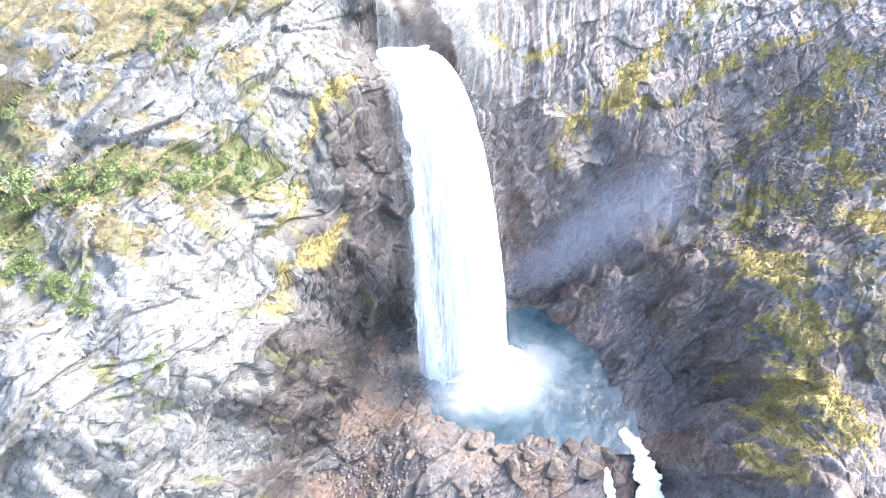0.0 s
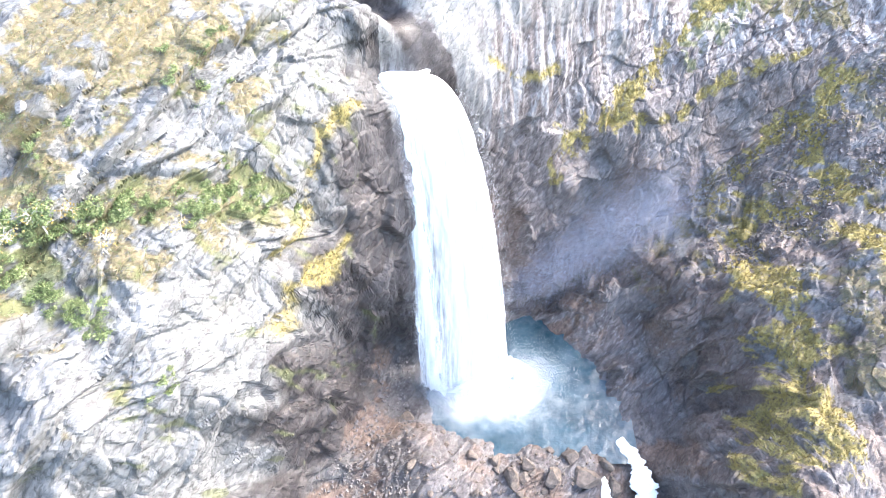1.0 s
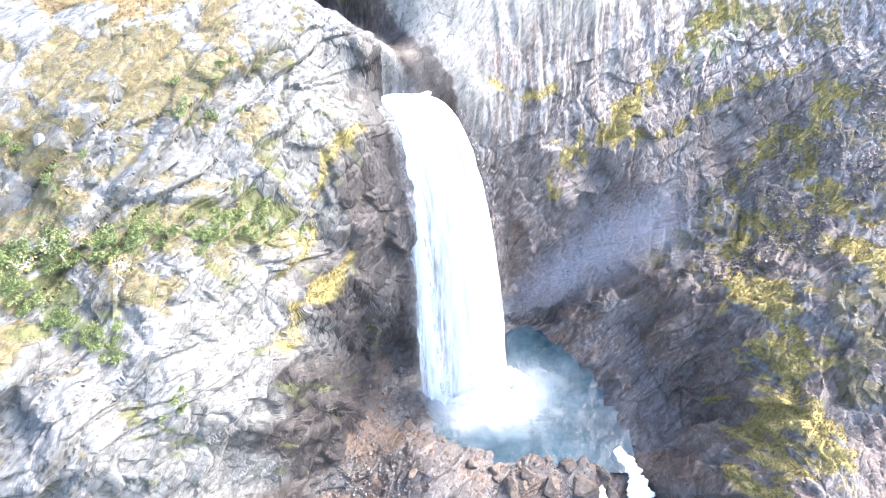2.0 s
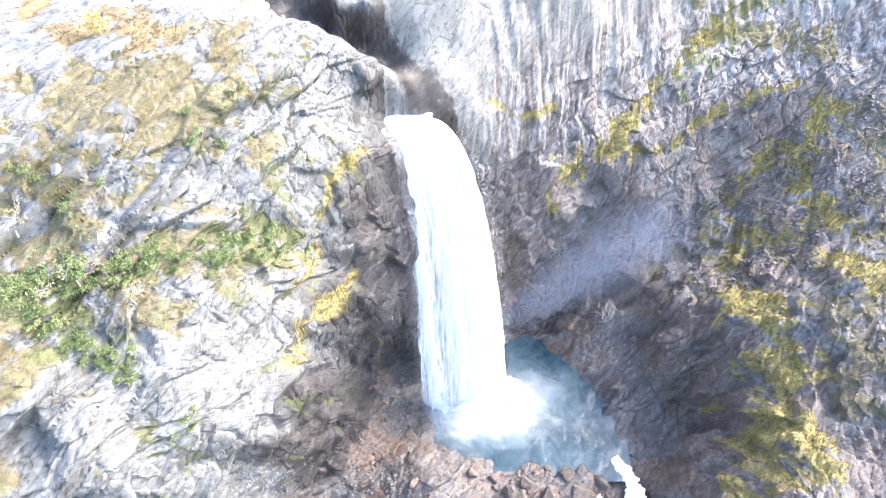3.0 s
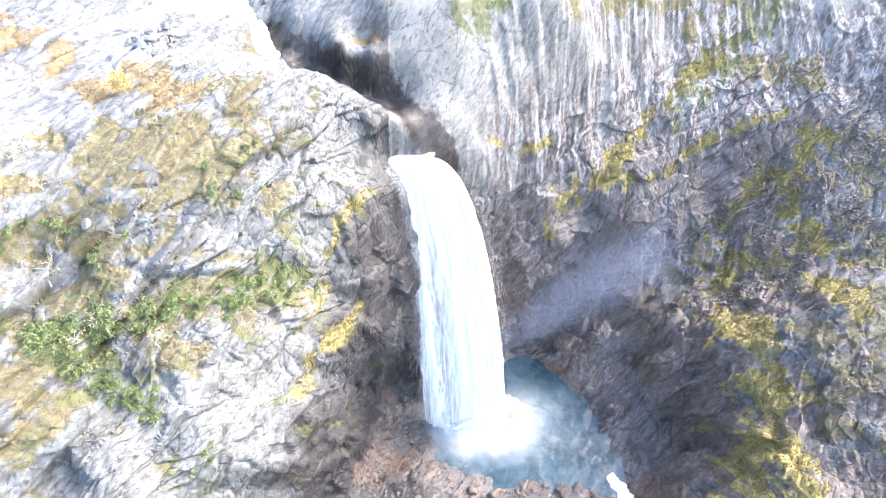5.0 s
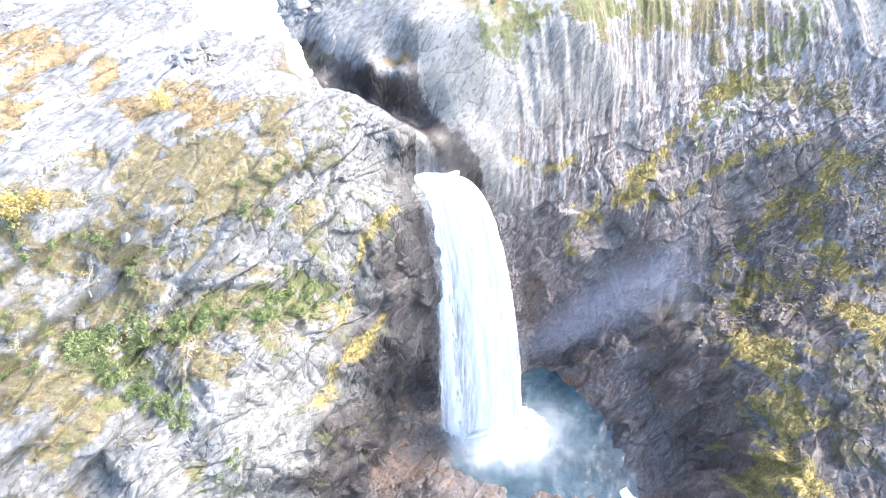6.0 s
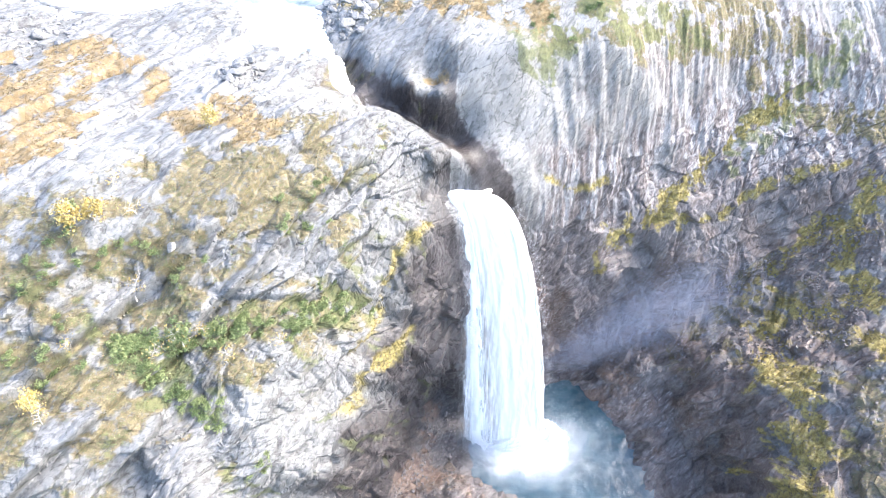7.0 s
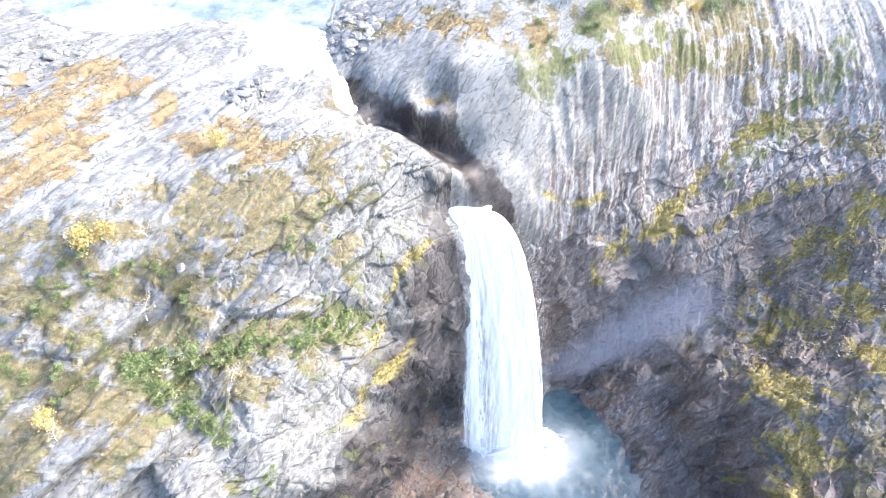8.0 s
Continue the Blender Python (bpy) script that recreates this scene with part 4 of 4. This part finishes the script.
rubble = (is_scree & (Y > 118) & (U > 60)) * step(speck_b, -0.3, 0.6) + 0.6 * near(40, 132, 10, 6) + (is_floor & (U < -8) & (Z > 2)) * 0.4
for r, c in scatter(rubble, 100):
    lay_boulder(r, c, rng.choice((0.6, 0.8, 1.2), p=(0.5, 0.35, 0.15)), DARK_STONE, "dark grey angular stone lying on the scree", "stones on the scree")
for r, c in scatter((left & ~is_top & (flat > 0.6) & (Z > 90)) * 1.0, 16):
    lay_boulder(r, c, rng.uniform(0.3, 0.8), STONE, "pale grey stone on a heathery ledge", "stones on the ledges")


def pebbles(name, cells, low_size, high_size, mat, label):
    """Stones too many to count: one mesh of small broken blocks."""
    base = np.array([(x, y, z) for x in (-1, 1) for y in (-1, 1) for z in (-1, 1)], float)
    f = np.array([(0, 1, 3, 2), (4, 6, 7, 5), (0, 4, 5, 1), (2, 3, 7, 6), (0, 2, 6, 4), (1, 5, 7, 3)])
    n = len(cells)
    turn = np.linalg.qr(rng.normal(size=(n, 3, 3)))[0]
    size = rng.uniform(low_size, high_size, (n, 1, 1)) * rng.uniform(0.6, 1.2, (n, 1, 3))
    v = (base[None] + rng.normal(size=(n, 8, 3)) * 0.22) * size
    v = np.einsum("nij,nkj->nki", turn, v) + place[cells[:, 0], cells[:, 1]][:, None]
    return tagged(link_mesh(name, v.reshape(-1, 3), (f[None] + 8 * np.arange(n)[:, None, None]).reshape(-1, 4), mat), label, "rubble", kind="stuff")


pebbles("scree_rubble", scatter(rubble + 0.04 * is_scree, 7000), 0.12, 0.38, DARK_STONE, "dark broken stones covering the scree")
pebbles("bank_rubble", scatter(shore * (Z > LAKE - 0.6), 420), 0.12, 0.32, STONE, "pale broken stones on the river bank")
pebbles("dam_rubble", scatter(dam * 1.0 + (is_floor & (Z > 0.3) & (Y < 96)) * 0.4, 350), 0.1, 0.35, BROWN_STONE, "rusty broken stones round the plunge pool")


# ---- plants ----
def leaf_stuff(name, low, mid_c, high):
    m, t, p = material(name)
    g = t.nodes.new("ShaderNodeNewGeometry")
    o = t.nodes.new("ShaderNodeObjectInfo")
    f = calc(t, "ADD", calc(t, "MULTIPLY", g.outputs["Random Per Island"], 0.65), calc(t, "MULTIPLY", o.outputs["Random"], 0.35))
    t.links.new(ramp(t, f, (0.15, low), (0.5, mid_c), (0.85, high)), p.inputs["Base Color"])
    p.inputs["Roughness"].default_value = 0.6
    p.inputs["Specular IOR Level"].default_value = 0.25
    return m


GREEN = leaf_stuff("green_leaves", (0.085, 0.12, 0.048), (0.16, 0.205, 0.085), (0.26, 0.30, 0.14))
OLIVE = leaf_stuff("olive_leaves", (0.085, 0.078, 0.036), (0.155, 0.14, 0.062), (0.25, 0.22, 0.125))
GOLD = leaf_stuff("yellow_leaves", (0.24, 0.17, 0.05), (0.40, 0.30, 0.09), (0.52, 0.42, 0.17))
BARK = plain("birch_bark", (0.25, 0.23, 0.21), (0.62, 0.60, 0.57), 5.0, 0.8, 0.03)
TWIG = plain("twig_bark", (0.10, 0.075, 0.06), (0.24, 0.19, 0.16), 6.0, 0.85, 0.02)


def leaves(at, size, r):
    """Leaf sprays: a bent quad each, turned at random."""
    n = len(at)
    a, b = r.normal(size=(n, 3)), r.normal(size=(n, 3))
    a /= np.linalg.norm(a, axis=1, keepdims=True)
    b -= a * (a * b).sum(1, keepdims=True)
    b /= np.linalg.norm(b, axis=1, keepdims=True)
    s = np.asarray(size).reshape(-1, 1)
    v = np.stack([at - a * s, at + b * s * 0.6 + a * s * 0.1, at + a * s, at - b * s * 0.6 + a * s * 0.1], 1).reshape(-1, 3)
    return v, np.arange(4 * n).reshape(-1, 4)


def tube(points, radii, sides=5):
    p = np.array(points, float)
    w = np.gradient(p, axis=0)
    w /= np.linalg.norm(w, axis=1, keepdims=True) + 1e-9
    side_a = np.cross(w, (0.3, 0.9, 0.31))
    side_a /= np.linalg.norm(side_a, axis=1, keepdims=True) + 1e-9
    side_b = np.cross(w, side_a)
    a = np.linspace(0, 2 * np.pi, sides, endpoint=False)
    v = p[:, None] + (side_a[:, None] * np.cos(a)[None, :, None] + side_b[:, None] * np.sin(a)[None, :, None]) * np.array(radii)[:, None, None]
    i = np.arange(len(p) * sides).reshape(len(p), sides)
    return v.reshape(-1, 3), np.stack([i[:-1], np.roll(i[:-1], -1, 1), np.roll(i[1:], -1, 1), i[1:]], -1).reshape(-1, 4)


def joined(pieces):
    vs, fs, n = [], [], 0
    for v, f in pieces:
        vs.append(v)
        fs.append(f + n)
        n += len(v)
    return np.vstack(vs), np.vstack(fs)


def make_shrub(seed, mat, label, group, n=420, tall=0.8):
    """A low bush: stems from one foot and uneven sprays of leaves."""
    r = np.random.default_rng(seed)
    thing = tagged(new("shrub"), label, "shrub", group)
    tips = []
    stems = []
    for k in range(9):
        a, lean = r.uniform(0, 6.28), r.uniform(0.25, 0.95)
        tip = np.array((math.cos(a) * lean, math.sin(a) * lean, tall * r.uniform(0.5, 1.0) * (1.15 - 0.5 * lean)))
        q = [np.zeros(3), tip * 0.5 + np.array((0, 0, 0.12)), tip]
        stems.append(tube(q, (0.035, 0.025, 0.01), 4))
        tips.append(tip)
    part("woody_base", link_mesh("woody_base", *joined(stems), TWIG), thing)
    tips = np.array(tips)
    which = r.integers(0, 9, n)
    at = tips[which] * r.uniform(0.55, 1.05, (n, 1)) + r.normal(size=(n, 3)) * np.array((0.17, 0.17, 0.12))
    at[:, 2] = np.abs(at[:, 2])
    part("foliage", link_mesh("foliage", *leaves(at, r.uniform(0.06, 0.13, n), r), mat), thing)
    return thing


def make_tree(seed, mat, label, group, high=4.0, n=500, bare=0.0, bend=0.3):
    """A small birch: a pale leaning trunk, limbs and loose leaves."""
    r = np.random.default_rng(seed)
    thing = tagged(new("birch_tree"), label, "birch tree", group)
    way = r.uniform(0, 6.28)
    s = np.linspace(0, 1, 9)
    line = np.stack([math.cos(way) * bend * high * s ** 1.6 + 0.06 * high * np.sin(5 * s + seed), math.sin(way) * bend * high * s ** 1.6 + 0.05 * high * np.cos(4 * s), high * s * 0.9 - 0.3], -1)
    part("trunk", link_mesh("trunk", *tube(line, 0.085 * (1.05 - 0.85 * s), 7), BARK), thing, "pale birch bark")
    tips = []
    for k in range(14):
        f = r.uniform(0.25, 0.98)
        o = np.array([np.interp(f, s, line[:, i]) for i in range(3)])
        a = r.uniform(0, 6.28)
        d = np.array((math.cos(a), math.sin(a), r.uniform(0.15, 0.9))) * high * 0.30 * (1.2 - 0.7 * f)
        tip = o + d
        limbs = [tube([o, o + d * 0.5 + np.array((0, 0, 0.05 * high)), tip], (0.035, 0.022, 0.008), 4)]
        tips += [o + d * 0.6, tip, tip]
        for j in range(2):
            e = tip + r.normal(size=3) * 0.12 * high
            limbs.append(tube([o + d * 0.7, (tip + e) / 2, e], (0.015, 0.012, 0.006), 3))
            tips.append(e)
        part("limb", link_mesh("limb", *joined(limbs), BARK), thing)
    if n:
        tips = np.array(tips)
        at = tips[r.integers(0, len(tips), n)] + r.normal(size=(n, 3)) * 0.075 * high
        part("crown", link_mesh("crown", *leaves(at, r.uniform(0.09, 0.2, n), r), mat), thing)
    return thing


def plant(models, cells, low, high, sink=0.1):
    """Set copies of the models on the land; the first of each model takes the first place."""
    for k, (r, c) in enumerate(cells):
        thing = models[k % len(models)]
        s = rng.uniform(low, high)
        m = Matrix.Translation(Vector(place[r, c]) - Vector((0, 0, sink * s))) @ Matrix.Rotation(rng.uniform(0, 6.28), 4, "Z") @ pose(0, 0, 0, rng.uniform(-8, 8), rng.uniform(-8, 8), 0)
        if k < len(models):
            thing.matrix_basis = m @ Matrix.Scale(s, 4)
        else:
            ob = copy_thing(thing, m)
            ob.scale = (s, s, s)


shelf_line = ((-50, 55, 105), (-44, 57, 105), (-38, 60, 105), (-31, 65, 101), (-24, 73, 98))
shelf_low = ((-47, 53, 103), (-43, 51, 100), (-39, 50, 98))
ledges = {"a": (((-62, 46, 112), (-60, 46, 111)), 2.5), "b": (((-29, 80, 113), (-30, 76, 110)), 2.5), "c": (((-26, 75, 104), (-27, 73, 103)), 2.0), "d": (((-62, 60, 116), (-55, 65, 116)), 3.5), "e": (((-44, 43, 95), (-42, 43, 93)), 1.5), "f": (((-33, 52, 86), (-34, 50, 84)), 1.2), "g": (((-57, 51, 110), (-56, 56, 111)), 2.5), "h": (((-37, 70, 114), (-44, 66, 112)), 2.0)}
green = [make_shrub(300 + k, GREEN, "bright green leafy shrub on the cliff ledge", "shrubs on the ledge", 460) for k in range(4)]
plant(green, scatter(np.exp(-(along(shelf_line, U, V) / 1.5) ** 2) + 0.9 * np.exp(-(along(shelf_low, U, V) / 1.5) ** 2), 145), 0.7, 1.5)
green_b = [make_shrub(310 + k, GREEN, "small green shrub growing from a rock crevice", "shrubs in the crevices", 360) for k in range(4)]
plant(green_b, scatter(patch(ledges) + 0.012 * heath * left * ~is_top, 120), 0.5, 1.2)


def low_growth(name, cells, spread, n, size, mat, label, category):
    """Low growth over the ground, too dense to count: leaf sprays in one mesh."""
    p = np.repeat(place[cells[:, 0], cells[:, 1]], n, 0)
    big_of = np.repeat(rng.uniform(0.5, 1.3, len(cells)), n)[:, None]
    p = p + rng.normal(size=p.shape) * np.array(spread) * big_of
    return tagged(link_mesh(name, *leaves(p, rng.uniform(0.5, 1.0, len(p)) * size, rng), mat), label, category, kind="stuff")


low_growth("heather", scatter(heath * left * (Z > 94) * (1 - bald), 1500), (0.55, 0.5, 0.25), 45, 0.12, OLIVE, "brownish heather and dwarf birch on the heath", "heather")
low_growth("scree_moss", scatter(heath * is_scree, 900), (0.6, 0.5, 0.2), 40, 0.12, OLIVE, "olive green moss and low bushes among the scree", "moss")
low_growth("ledge_greenery", scatter(moss + 0.8 * patch(ledges) + 0.35 * heath * left * ~is_top, 1300), (0.4, 0.4, 0.2), 30, 0.10, GREEN, "green plants on the ledges", "greenery")
bank = [make_shrub(340 + k, GREEN, "green bush on the far bank above the cliff", "bushes above the cliff", 420) for k in range(3)]
plant(bank, scatter(((Y > 129) & (Y < 165) & (Z > 108) & (U > -8) & (U < 60)) * step(speck, -0.2, 0.5), 30), 0.8, 1.8)

bare = [make_tree(400 + k, GOLD, "nearly leafless pale birch leaning over the ledge", "birches on the ledge", 3.6, 60, 0, 0.45) for k in range(3)]
plant(bare, [spot(*p) for p in ((-32, 62, 100), (-57, 51, 110), (-38, 57, 101), (-44, 57, 104), (-57, 41, 107), (-41, 59, 105), (-47, 55, 104), (-56, 73, 119), (-60, 66, 119), (-52, 69, 118), (-51, 60, 111))], 0.8, 1.3)
gold = [make_tree(410 + k, GOLD, "small birch with yellow autumn leaves", "yellow birches", 3.6, 700, 0, 0.2) for k in range(2)]
plant(gold, [spot(*p) for p in ((-58, 65, 118), (-59, 42, 109), (24, 146, 116), (-56, 66, 118), (-47, 89, 119), (40, 158, 113), (29, 152, 115))], 0.8, 1.3)
tall = [make_tree(420 + k, GREEN, "green birch on the slope above the gorge", "birches above the gorge", 5.0, 1500, 0, 0.15) for k in range(3)]
plant(tall, [spot(*p) for p in ((34, 156, 114), (15, 141, 117), (20, 147, 117), (30, 150, 115), (45, 162, 111), (10, 143, 119), (52, 168, 110), (38, 164, 114), (12, 150, 120), (26, 160, 118), (-2, 150, 121), (60, 176, 109))], 0.8, 1.3)


def grass_tufts(name, mask, n, long, mat, label):
    """Tufts of bent blades, one triangle a blade."""
    cells = scatter(mask, n)
    p = np.repeat(place[cells[:, 0], cells[:, 1]] + rng.normal(size=(n, 3)) * np.array((0.2, 0.2, 0.0)), 7, 0)
    d = rng.normal(size=(len(p), 3)) * np.array((0.6, 0.6, 0.25)) + np.array((0, 0, 0.9))
    d *= (long * rng.uniform(0.5, 1.2, len(p)) / np.linalg.norm(d, axis=1))[:, None]
    w = np.cross(d, rng.normal(size=(len(p), 3)))
    w *= (0.055 / (np.linalg.norm(w, axis=1) + 1e-9))[:, None]
    v = np.stack([p - w, p + w, p + d], 1).reshape(-1, 3)
    return tagged(link_mesh(name, v, np.arange(len(v)).reshape(-1, 3), mat), label, "grass", kind="stuff")


STRAW_BLADE = leaf_stuff("straw_blades", (0.15, 0.12, 0.04), (0.28, 0.23, 0.085), (0.44, 0.38, 0.17))
RUST_BLADE = leaf_stuff("rust_blades", (0.11, 0.082, 0.038), (0.20, 0.15, 0.075), (0.30, 0.24, 0.14))
grass_tufts("straw_grass", straw, 9000, 0.55, STRAW_BLADE, "straw-coloured grass on the gorge ribs and ledges")
grass_tufts("moor_grass", orange + 0.25 * heath * left * (Z > 94), 9000, 0.35, RUST_BLADE, "orange brown moor grass on the plateau")
